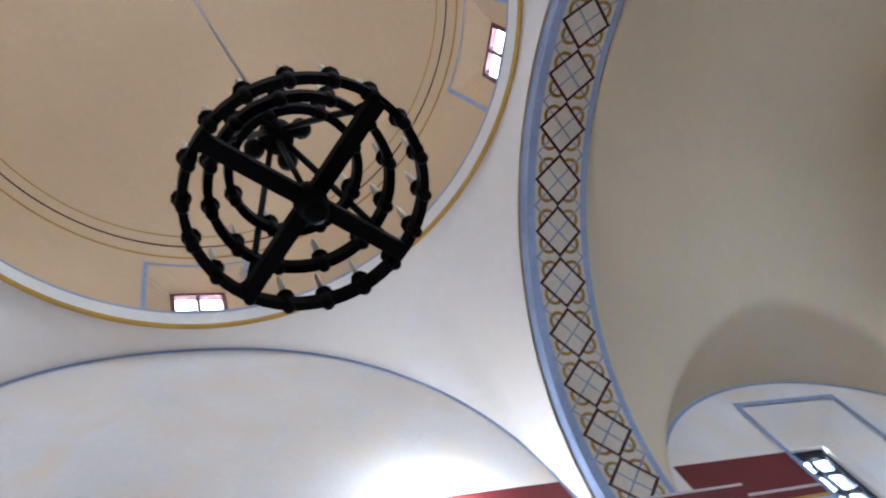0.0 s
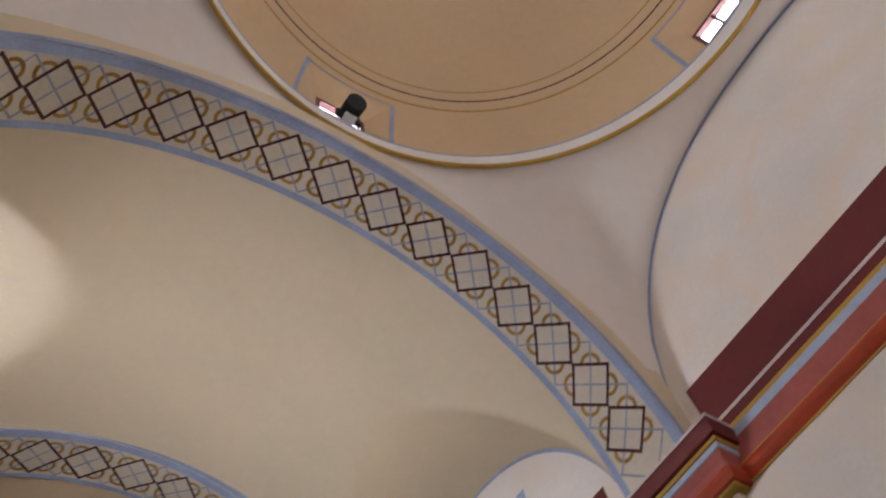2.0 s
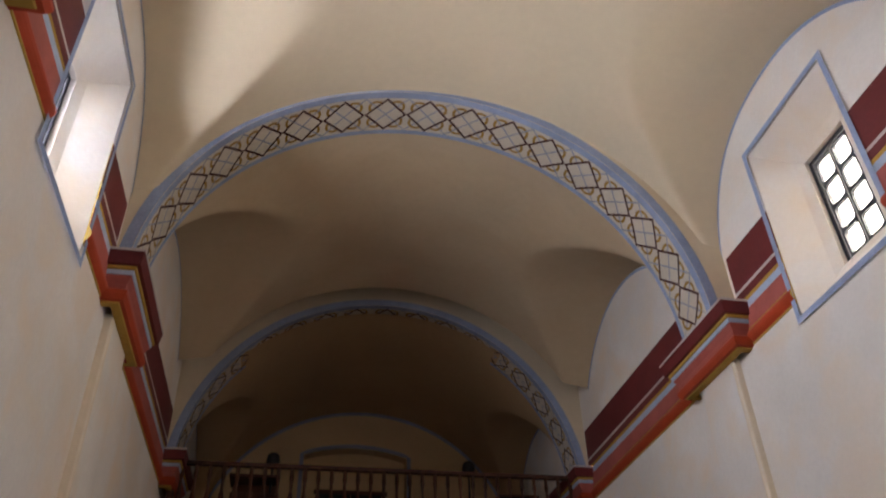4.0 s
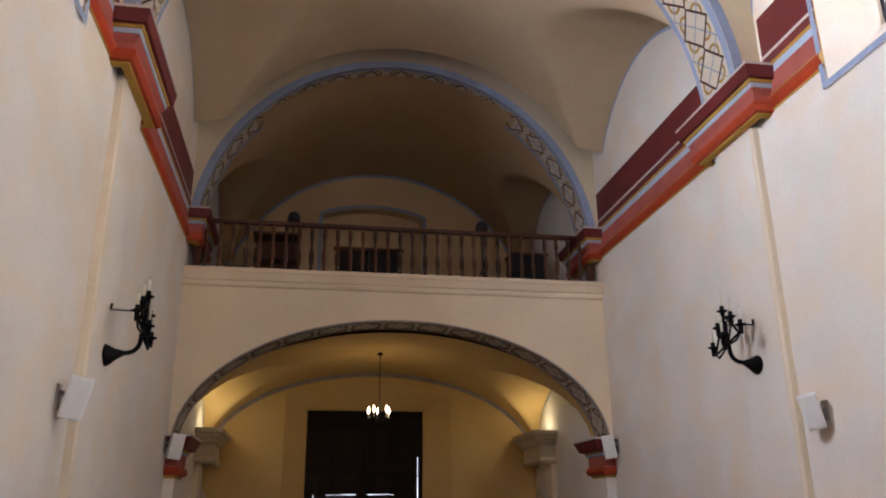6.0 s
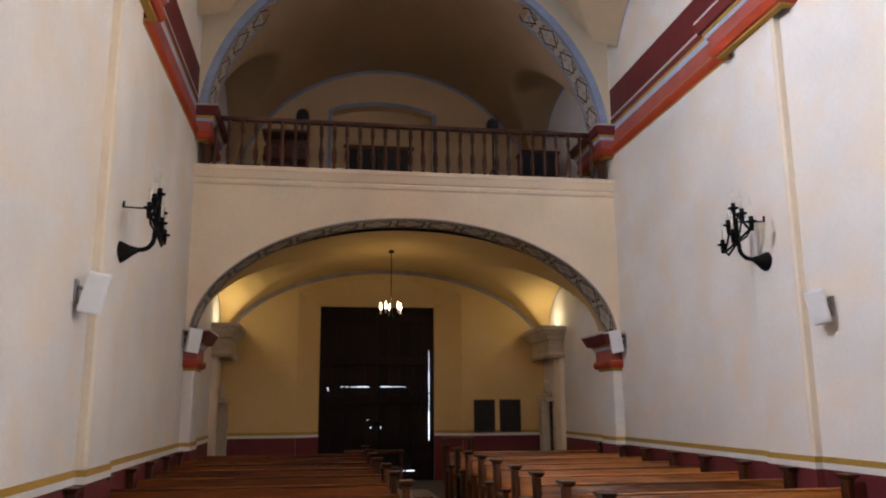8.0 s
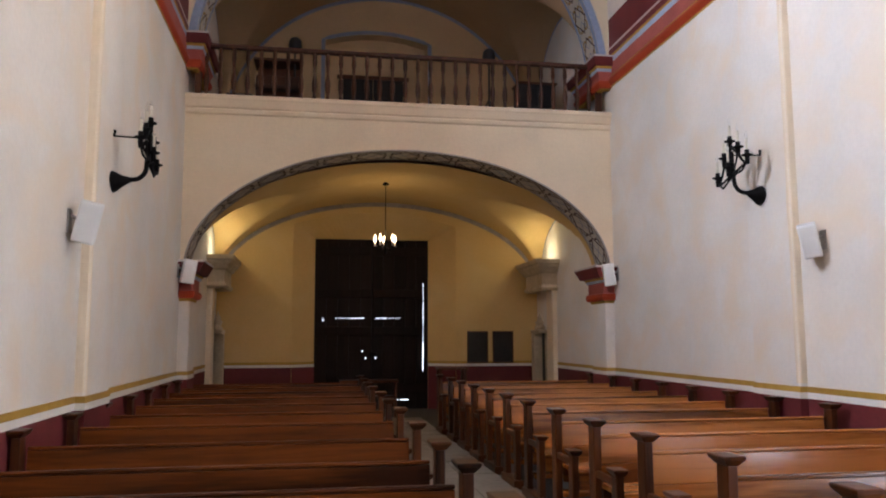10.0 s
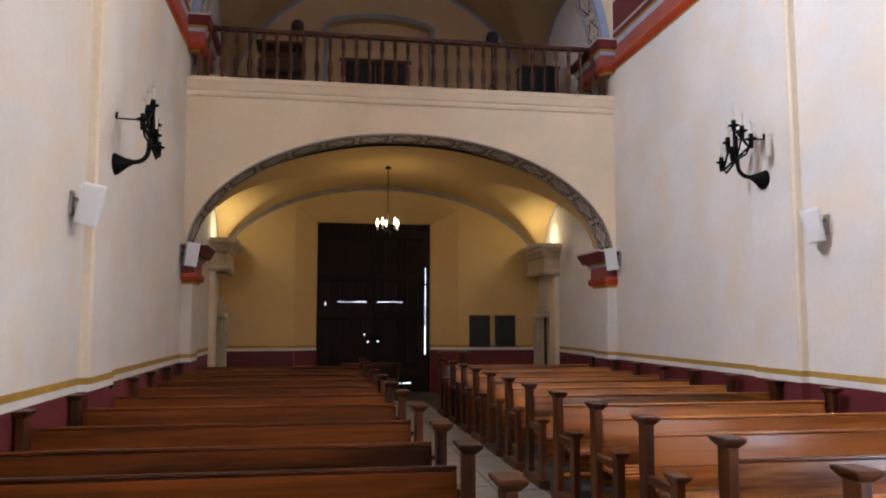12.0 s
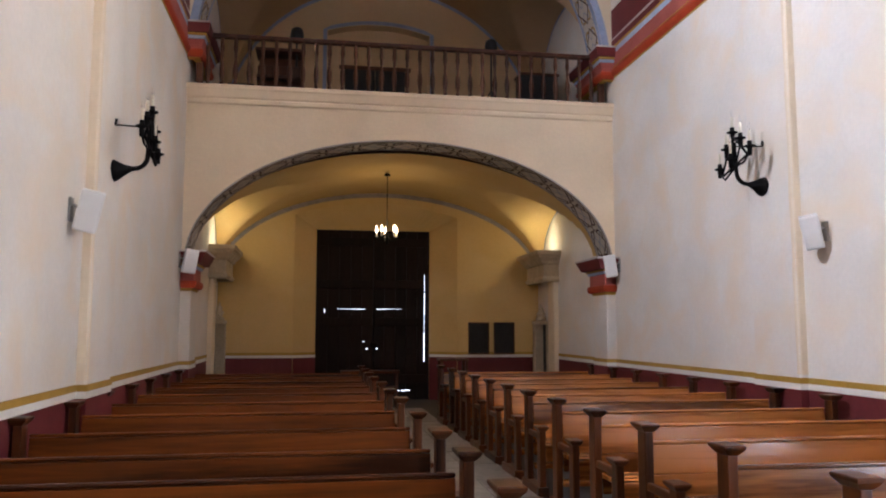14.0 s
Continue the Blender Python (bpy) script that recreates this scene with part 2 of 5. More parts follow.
BLACK = material("black_equipment", (0.012, 0.012, 0.014), 0.5, bump=0.02)
BOARD = material("dark_notice_board", (0.025, 0.022, 0.02), 0.5, big=0.3, small=0.3, big_scale=5, bump=0.02)
STONE = material("carved_stone", (0.66, 0.53, 0.36), 0.85, big=0.2, small=0.15, big_scale=4, bump=0.2)
YELLOW_GOLD = material("altar_gold_paint", (0.62, 0.36, 0.05), 0.5, big=0.25, small=0.15, big_scale=3, bump=0.08)
SLIT = glow_material("daylight_gap", (0.95, 0.97, 1.0), 2.0)


# ---- mesh helpers ----
def mesh_object(name, bm, mats, parent=None, label="", smooth=False):
    me = bpy.data.meshes.new(name)
    bm.to_mesh(me)
    bm.free()
    for m in mats if isinstance(mats, (list, tuple)) else [mats]:
        me.materials.append(m)
    if smooth:
        for p in me.polygons:
            p.use_smooth = True
    ob = new(name, me)
    if parent:
        ob.parent = parent
    if label:
        tagged(ob, label)
    return ob


def part(name, bm, material_, parent, label="", smooth=False):
    return mesh_object(name, bm, material_, parent, label, smooth)


def structure(name, bm, mats, label, category, smooth=False):
    return tagged(mesh_object(name, bm, mats, smooth=smooth), label, category, kind="structure")


def thing(name, at, label, category, group="", turn=0.0):
    e = new(name)
    e.empty_display_size = 0.1
    e.matrix_basis = pose(*at, 0, 0, turn)
    return tagged(e, label, category, group)


def box(bm, x0, x1, y0, y1, z0, z1, bevel=0.0, mat=0):
    v = [bm.verts.new((x, y, z)) for z in (z0, z1) for x, y in ((x0, y0), (x1, y0), (x1, y1), (x0, y1))]
    fs = [bm.faces.new([v[i] for i in f]) for f in ((3, 2, 1, 0), (4, 5, 6, 7), (0, 1, 5, 4), (1, 2, 6, 5), (2, 3, 7, 6), (3, 0, 4, 7))]
    for f in fs:
        f.material_index = mat
    if bevel:
        ed = {e for f in fs for e in f.edges}
        bmesh.ops.bevel(bm, geom=list(ed), offset=bevel, segments=2, affect="EDGES", profile=0.5)


def boxed(*args, bevel=0.0):
    bm = bmesh.new()
    box(bm, *args, bevel=bevel)
    return bm


def quad(bm, a, b, c, d, mat=0):
    f = bm.faces.new([bm.verts.new(p) for p in (a, b, c, d)])
    f.material_index = mat
    return f


def lathe(bm, profile, n=16, at=(0, 0, 0), mat=0):
    """profile: (radius, z) from bottom to top, turned about the vertical through at."""
    rings = []
    for r, z in profile:
        rings.append([bm.verts.new((at[0] + r * math.cos(2 * math.pi * k / n), at[1] + r * math.sin(2 * math.pi * k / n), at[2] + z)) for k in range(n)])
    for a, b in zip(rings, rings[1:]):
        for k in range(n):
            f = bm.faces.new((a[k], a[(k + 1) % n], b[(k + 1) % n], b[k]))
            f.material_index, f.smooth = mat, True
    for ring, flip in ((rings[0], True), (rings[-1], False)):
        bm.faces.new(ring[::-1] if flip else ring).material_index = mat


def turned(profile, n=16, at=(0, 0, 0)):
    bm = bmesh.new()
    lathe(bm, profile, n, at)
    return bm


def tube(bm, pts, r, n=8, radii=None, mat=0):
    """A round bar along a line of points."""
    pts = [Vector(p) for p in pts]
    rings = []
    up = Vector((0, 0, 1))
    for i, p in enumerate(pts):
        d = (pts[min(i + 1, len(pts) - 1)] - pts[max(i - 1, 0)]).normalized()
        side = d.cross(up)
        if side.length < 0.05:
            side = d.cross(Vector((1, 0, 0)))
        side.normalize()
        u2 = side.cross(d).normalized()
        rr = radii[i] if radii else r
        rings.append([bm.verts.new(p + rr * (math.cos(2 * math.pi * k / n) * side + math.sin(2 * math.pi * k / n) * u2)) for k in range(n)])
    for a, b in zip(rings, rings[1:]):
        for k in range(n):
            f = bm.faces.new((a[k], b[k], b[(k + 1) % n], a[(k + 1) % n]))
            f.smooth, f.material_index = True, mat
    bm.faces.new(rings[0])
    bm.faces.new(rings[-1][::-1])


def tubed(pts, r, n=8, radii=None):
    bm = bmesh.new()
    tube(bm, pts, r, n, radii)
    bmesh.ops.recalc_face_normals(bm, faces=bm.faces)
    return bm


def sweep(bm, plan, profile, side):
    """Sweep (projection, z, material) bands along a right-angled plan of (x, y) on a wall; side is +1 where the room lies at smaller x."""
    P = [Vector((x, y, 0)) for x, y in plan]
    norms = []
    for a, b in zip(P, P[1:]):
        d = (b - a).normalized()
        norms.append(Vector((-d.y, d.x, 0)) * side)
    offs = []
    for i in range(len(P)):
        a = norms[i - 1] if i else norms[0]
        b = norms[i] if i < len(norms) else norms[-1]
        offs.append(a if (a - b).length < 1e-4 else a + b)
    rows = [[bm.verts.new(P[i] + offs[i] * p + Vector((0, 0, z))) for i in range(len(P))] for p, z, _ in profile]
    for k in range(len(profile) - 1):
        for i in range(len(P) - 1):
            q = (rows[k][i], rows[k][i + 1], rows[k + 1][i + 1], rows[k + 1][i])
            bm.faces.new(q).material_index = profile[k + 1][2]
    for i in (0, len(P) - 1):
        back = [P[i] + offs[i] * -0.02 + Vector((0, 0, z)) for z in (profile[-1][1], profile[0][1])]
        f = bm.faces.new([r[i] for r in rows] + [bm.verts.new(b) for b in back])
        f.material_index = profile[2][2] if len(profile) > 2 else profile[1][2]


def ribbon(bm, pts, nrm, width, mat=0):
    """A flat painted line of a given width along points on a surface; nrm gives the surface normal at each point."""
    L, R = [], []
    for i, p in enumerate(pts):
        p = Vector(p)
        d = Vector(pts[min(i + 1, len(pts) - 1)]) - Vector(pts[max(i - 1, 0)])
        s = d.cross(Vector(nrm(p))).normalized() * width / 2
        L.append(bm.verts.new(p + s))
        R.append(bm.verts.new(p - s))
    for i in range(len(pts) - 1):
        bm.faces.new((L[i], L[i + 1], R[i + 1], R[i])).material_index = mat


# ---- walls ----
def grid_face(bm, fn, us, vs, holes, mat=0):
    """Quads of fn(u, v) over a grid; holes are (u0, u1, v0, v1) left open."""
    vert = {}
    for u in us:
        for v in vs:
            vert[u, v] = bm.verts.new(fn(u, v))
    for a, b in zip(us, us[1:]):
        for c, d in zip(vs, vs[1:]):
            um, vm = (a + b) / 2, (c + d) / 2
            if any(h[0] < um < h[1] and h[2] < vm < h[3] for h in holes):
                continue
            bm.faces.new((vert[a, c], vert[b, c], vert[b, d], vert[a, d])).material_index = mat


def side_wall(s, name):
    bm = bmesh.new()
    inner = [(w - 0.715, w + 0.715, 5.40, 7.51) for w in WIN_Y]
    outer = [(w - 0.33, w + 0.33, 5.78, 7.10) for w in WIN_Y]
    for holes, x in ((inner, H), (outer, H + 0.55)):
        holes = holes + ([(*DOOR_Y, 0.0, DOOR_TOP)] if s > 0 else [])
        us = sorted({Y_ALTAR - 0.6, Y_END + 0.9, 0.0, 10.0, *[v for h in holes for v in h[:2]]})
        vs = sorted({0.0, 3.0, 9.9, *[v for h in holes for v in h[2:]]})
        grid_face(bm, lambda u, v, x=x: (s * x, u, v), us, vs, holes)
    for i, o in zip(inner, outer):
        ring_i = [(s * H, i[0], i[2]), (s * H, i[1], i[2]), (s * H, i[1], i[3]), (s * H, i[0], i[3])]
        mid = (o[0] - 0.10, o[1] + 0.10, o[2] - 0.10, o[3] + 0.10)
        ring_m = [(s * (H + 0.28), a, b) for a, b in ((mid[0], mid[2]), (mid[1], mid[2]), (mid[1], mid[3]), (mid[0], mid[3]))]
        ring_o = [(s * (H + 0.34), a, b) for a, b in ((o[0], o[2]), (o[1], o[2]), (o[1], o[3]), (o[0], o[3]))]
        ring_x = [(s * (H + 0.55), y, z) for _, y, z in ring_o]
        for A, B in ((ring_i, ring_m), (ring_m, ring_o), (ring_o, ring_x)):
            for k in range(4):
                quad(bm, A[k], A[(k + 1) % 4], B[(k + 1) % 4], B[k])
    if s > 0:
        a, b = DOOR_Y
        for p, q in (((a, 0), (a, DOOR_TOP)), ((a, DOOR_TOP), (b, DOOR_TOP)), ((b, DOOR_TOP), (b, 0))):
            quad(bm, (H, *p), (H, *q), (H + 0.55, *q), (H + 0.55, *p))
    ends = [Y_ALTAR - 0.6, Y_END + 0.9]
    for y in ends:
        quad(bm, (s * H, y, 0), (s * (H + 0.55), y, 0), (s * (H + 0.55), y, 9.9), (s * H, y, 9.9))
    quad(bm, (s * H, ends[0], 9.9), (s * H, ends[1], 9.9), (s * (H + 0.55), ends[1], 9.9), (s * (H + 0.55), ends[0], 9.9))
    return structure(name, bm, PLASTER, "thick cream plastered nave wall with mottled limewash and splayed window openings", "wall")


wall_left = side_wall(-1, "wall_left")
wall_right = side_wall(1, "wall_right")


def rounded_frame(y0, y1, z0, z1, w, r, d):
    """Square frame with a round-cornered opening, in the plane x = 0."""
    bm = bmesh.new()
    inner, outer = [], []
    for cy, cz, a0, oy, oz in ((y1 - w - r, z1 - w - r, 0, y1, z1), (y0 + w + r, z1 - w - r, 90, y0, z1), (y0 + w + r, z0 + w + r, 180, y0, z0), (y1 - w - r, z0 + w + r, 270, y1, z0)):
        for k in range(5):
            t = radians(a0 + 22.5 * k)
            y, z = cy + r * math.cos(t), cz + r * math.sin(t)
            inner.append((y, z))
            side = (oy if (k < 2) == (a0 % 180 == 0) else y, oz if (k > 2) == (a0 % 180 == 0) else z)
            outer.append((oy, oz) if k == 2 else side)
    n = len(inner)
    rows = [[bm.verts.new((x, y, z)) for y, z in loop] for loop, x in ((outer, -d), (inner, -d), (inner, d), (outer, d))]
    for i in range(4):
        A, B = rows[i], rows[(i + 1) % 4]
        for k in range(n):
            bm.faces.new((A[k], A[(k + 1) % n], B[(k + 1) % n], B[k]))
    return bm


def window(name, s, yw, label):
    """A wooden casement of two by four panes in a splayed opening."""
    ob = tagged(new(name), label, "window", kind="structure")
    ob.location = (s * (H + 0.42), yw, 6.44)
    bm = bmesh.new()
    for a, b, c, d in ((-0.33, 0.33, -0.66, -0.615), (-0.33, 0.33, 0.615, 0.66), (-0.33, -0.285, -0.615, 0.615), (0.285, 0.33, -0.615, 0.615)):
        box(bm, -0.03, 0.03, a, b, c, d, 0.006)
    part("window_frame", bm, DARK_METAL, ob)
    for j in (-1, 1):
        for k in range(4):
            y0, y1 = sorted((j * 0.008, j * 0.27))
            z0, z1 = -0.60 + 0.30 * k, -0.30 + 0.30 * k
            part("pane_frame", rounded_frame(y0, y1, z0, z1, 0.022, 0.045, 0.02), DARK_METAL, ob)
            p = part("pane", boxed(-0.003, 0.003, y0 + 0.01, y1 - 0.01, z0 + 0.01, z1 - 0.01), GLASS, ob)
            p.visible_shadow = False
    return ob


for i, (s, w) in enumerate(((-1, WIN_Y[0]), (1, WIN_Y[0]), (-1, WIN_Y[1]), (1, WIN_Y[1])), 1):
    window(f"window_{i}", s, w, "small eight-pane casement window in a deep splayed white opening, daylight behind")


def flat_frame(bm, s, y0, y1, z0, z1, w, proud=0.004):
    x = s * (H - proud)
    for a, b, c, d in ((y0 - w, y1 + w, z0 - w, z0), (y0 - w, y1 + w, z1, z1 + w), (y0 - w, y0, z0, z1), (y1, y1 + w, z0, z1)):
        quad(bm, (x, a, c), (x, b, c), (x, b, d), (x, a, d))


for s in (-1, 1):
    for w in WIN_Y:
        bm = bmesh.new()
        flat_frame(bm, s, w - 0.715, w + 0.715, 5.40, 7.51, 0.065, 0.026)
        structure("trim_window_outline", bm, BLUE, "blue painted line round the splayed window opening", "painted trim")

# pilasters under the arches, with a warmer painted arris
PIL = [(b0 + inset, b1 - 0.22) for (_, _, b0, b1), inset in zip(ARCHES, (0.06, 0.06, 0.28))]
PIL_D = 0.085
for s in (-1, 1):
    for a, b in PIL:
        bm = bmesh.new()
        x0, x1 = sorted((s * (H + 0.02), s * (H - PIL_D)))
        box(bm, x0, x1, a, b, 0, Z_COR0 + 0.05, 0.02)
        structure("pilaster", bm, PLASTER, "flat cream plaster pilaster with worn rounded edges", "pilaster")
        bm = bmesh.new()
        n = 40
        for k in range(n):
            z0, z1 = 1.05 + (Z_COR0 - 1.05) * k / n, 1.05 + (Z_COR0 - 1.05) * (k + 1) / n
            j0, j1 = [0.03 + 0.018 * noise.noise((q * 0.5, s * 2.1, a)) for q in (k, k + 1)]
            xf, xs, xw = s * (H - PIL_D - 0.004), s * (H - PIL_D + 0.016), s * (H - 0.002)
            quad(bm, (xf, a + 0.018, z0), (xf, a + 0.018 + j0, z0), (xf, a + 0.018 + j1, z1), (xf, a + 0.018, z1))
            quad(bm, (xs, a - 0.004, z0), (xf, a + 0.018, z0), (xf, a + 0.018, z1), (xs, a - 0.004, z1))
            quad(bm, (xw, a - 0.004, z0), (xs, a - 0.004, z0), (xs, a - 0.004, z1), (xw, a - 0.004, z1))
        structure("trim_pilaster_arris", bm, CREAM_EDGE, "peach coloured painted edge of the pilaster", "painted trim")


def plan_line(s, y0, y1, depth, blocks):
    """Wall line from y0 to y1 that steps forward at the blocks."""
    pts = [(s * H, y0)]
    for a, b in blocks:
        if y0 < a and b < y1:
            pts += [(s * H, a), (s * (H - depth), a), (s * (H - depth), b), (s * H, b)]
        elif y0 < a < y1 <= b:
            pts += [(s * H, a), (s * (H - depth), a), (s * (H - depth), y1)]
            return pts
    return pts + [(s * H, y1)]


BLOCKS = [(b0, b1) for _, _, b0, b1 in ARCHES]
# cornice profile: projection, height, paint
COR_MATS = [OCHRE, ORANGE_RED, PINK_RED, LAVENDER, OCHRE, DARK_RED, CREAM_LINE, DARK_RED]
COR_SHAPE = [(0.005, 5.70, 0), (0.015, 5.716, 0), (0.05, 5.722, 1), (0.075, 5.78, 1), (0.075, 5.82, 1), (0.055, 5.85, 1), (0.045, 5.86, 2), (0.05, 5.92, 2),
       (0.085, 6.00, 2), (0.095, 6.005, 3), (0.10, 6.055, 3), (0.115, 6.06, 4), (0.12, 6.095, 4), (0.155, 6.10, 5), (0.175, 6.25, 5), (0.18, 6.252, 6), (0.18, 6.28, 6), (0.0, 6.285, 7)]
COR = [(p, Z_COR0 + (z - 5.70) * (Z_COR1 - Z_COR0) / 0.58, c) for p, z, c in [(-0.075, 5.698, 0)] + COR_SHAPE]
# the same bands run on along the wall as almost flat painted plaster
RUN_Z0, RUN_Z1 = 5.56, 6.23
RUN_BANDS = [(0.0, 0.03, 0), (0.03, 0.27, 1), (0.27, 0.285, 0), (0.285, 0.60, 2), (0.60, 0.73, 3), (0.73, 0.80, 0), (0.80, 0.945, 5), (0.945, 1.0, 6)]
RUN = []
for f0, f1, c in RUN_BANDS:
    d = 0.012
    if c == 1:   # raised rounded bead
        RUN += [(0.012 + 0.04 * math.sin(math.pi * k / 6), RUN_Z0 + (RUN_Z1 - RUN_Z0) * (f0 + 0.004 + (f1 - f0 - 0.004) * k / 6), c) for k in range(7)]
        continue
    RUN += [(d, RUN_Z0 + (RUN_Z1 - RUN_Z0) * (f0 + 0.004), c), (d, RUN_Z0 + (RUN_Z1 - RUN_Z0) * f1, c)]
RUN = [(0.0, RUN_Z0, 0)] + RUN + [(0.006, RUN_Z1 + 0.003, 7), (0.006, Z_RED, 7), (0.0, Z_RED + 0.002, 7)]
DADO = [(0.006, 0.0, 0), (0.006, 0.905, 0), (0.008, 0.906, 1), (0.008, 0.965, 1), (0.010, 0.966, 2), (0.010, 1.02, 2), (0.0, 1.021, 2)]
for s in (-1, 1):
    for b0, b1 in BLOCKS:
        bm = bmesh.new()
        sweep(bm, [(s * H, b0), (s * (H - 0.16), b0), (s * (H - 0.16), b1), (s * H, b1)], COR, s)
        structure("trim_cornice", bm, COR_MATS, "moulded cornice block painted dark red, ochre, lavender and orange red", "cornice")
    cuts = [Y_ALTAR] + sorted([v for w in WIN_Y for v in (w - 0.72, w + 0.72)] + [v for b in BLOCKS for v in b]) + [Y_END]
    for a, b in zip(cuts[:-2:2], cuts[1:-2:2]):
        bm = bmesh.new()
        sweep(bm, [(s * H, a), (s * H, b)], RUN, s)
        structure("trim_cornice_bands", bm, COR_MATS, "flat painted cornice bands of red, pink, light blue and ochre", "painted trim")
    bm = bmesh.new()
    for y0, y1 in ((Y_ALTAR, Y_END),) if s < 0 else ((Y_ALTAR, DOOR_Y[0]), (DOOR_Y[1], Y_END)):
        sweep(bm, plan_line(s, y0, y1, PIL_D, PIL), DADO, s)
    sweep(bm, [(s * H, Y_LOFT + 0.03), (s * 3.20, Y_LOFT + 0.03), (s * 3.20, 13.12), (s * H, 13.12)], DADO, s)
    structure("trim_dado", bm, [DADO_RED, WHITE_LINE, OCHRE], "dark red painted dado with white and ochre border lines", "painted trim")

# ---- vaults ----
def barrel(x, zc=5.82, rise=3.20):
    return zc + rise * math.sqrt(max(0.0, 1 - (x / H) ** 2))


def vault_bay(name, y0, y1, lun_y, lun_a, zc=5.82, rise=3.20, lun_top=(8.30, 8.20), paint=VAULT, far=None):
    us = [H * math.sin(math.pi / 2 * (k / 60 - 1)) for k in range(121)]
    n = 96
    bm = bmesh.new()
    rows = []
    for j in range(n + 1):
        y = y0 + (y1 - y0) * j / n
        row = []
        for x in us:
            z = barrel(x, zc, rise)
            if lun_a:
                la, le = far if far and y > lun_y else (lun_a, 2.0)
                q = 1 - abs((y - lun_y) / la) ** le
                if q > 0:
                    p = 6.10 + (lun_top[0 if x < 0 else 1] - 6.10) * q ** (1 / le) + 0.19 * (H - abs(x))
                    # soft groin: smooth maximum of the two vaults
                    k = 0.05
                    h = max(0.0, min(1.0, 0.5 + 0.5 * (p - z) / k))
                    z = z * (1 - h) + p * h + k * h * (1 - h) if abs(p - z) < k * 2 else max(z, p)
            row.append(bm.verts.new((x, y, z)))
        rows.append(row)
    for a, b in zip(rows, rows[1:]):
        for k in range(len(us) - 1):
            f = bm.faces.new((a[k], a[k + 1], b[k + 1], b[k]))
            f.smooth = True
    ob = structure(name, bm, paint, "plastered barrel vault with side lunettes, warm beige limewash", "vault", smooth=True)
    for s in (-1, 1):
        if lun_a:
            pts = []
            for k in range(61):
                t = math.pi * (k / 60)
                la, le = far if far and k > 30 else (lun_a, 2.0)
                y = lun_y - la * math.copysign(abs(math.cos(t)) ** (2 / le), math.cos(t))
                z = 6.10 + (lun_top[0 if s < 0 else 1] - 6.10) * abs(math.sin(t)) ** (2 / le) - 0.03
                if y0 < y < y1:
                    pts.append((s * (H - 0.006), y, z))
            bm = bmesh.new()
            ribbon(bm, pts, lambda p, s=s: (-s, 0, 0), 0.045)
            structure("trim_lunette_line", bm, BLUE, "thin blue painted line along the lunette", "painted trim")
    return ob


vault_bay("ceiling_altar_bay", Y_ALTAR, -3.96, -6.70, 2.45, lun_top=(7.95, 7.95))
vault_bay("ceiling_nave_bay", 3.43, 7.42, 5.70, 2.0, far=(1.76, 2.4))
vault_bay("ceiling_middle_bay", 8.10, 12.0, 10.25, 2.15, paint=BROWN_VAULT)
vault_bay("ceiling_loft_bay", 12.62, Y_END + 0.02, 14.9, 1.7, zc=5.62, rise=3.25, lun_top=(7.8, 7.8), paint=LOFT_VAULT_DIM)


# ---- painted arches ----
def arch_frame(s_len, path):
    """Place on a path of (x, z) by arc length, with its inward normal."""
    for (a, b, l0, l1) in path:
        if s_len <= l1 or (a, b, l0, l1) == path[-1]:
            t = (s_len - l0) / (l1 - l0)
            x, z = a[0] + (b[0] - a[0]) * t, a[1] + (b[1] - a[1]) * t
            d = Vector((b[0] - a[0], b[1] - a[1])).normalized()
            return x, z, d


def make_path(pts):
    out, l = [], 0.0
    for a, b in zip(pts, pts[1:]):
        d = math.hypot(b[0] - a[0], b[1] - a[1])
        out.append((a, b, l, l + d))
        l += d
    return out, l


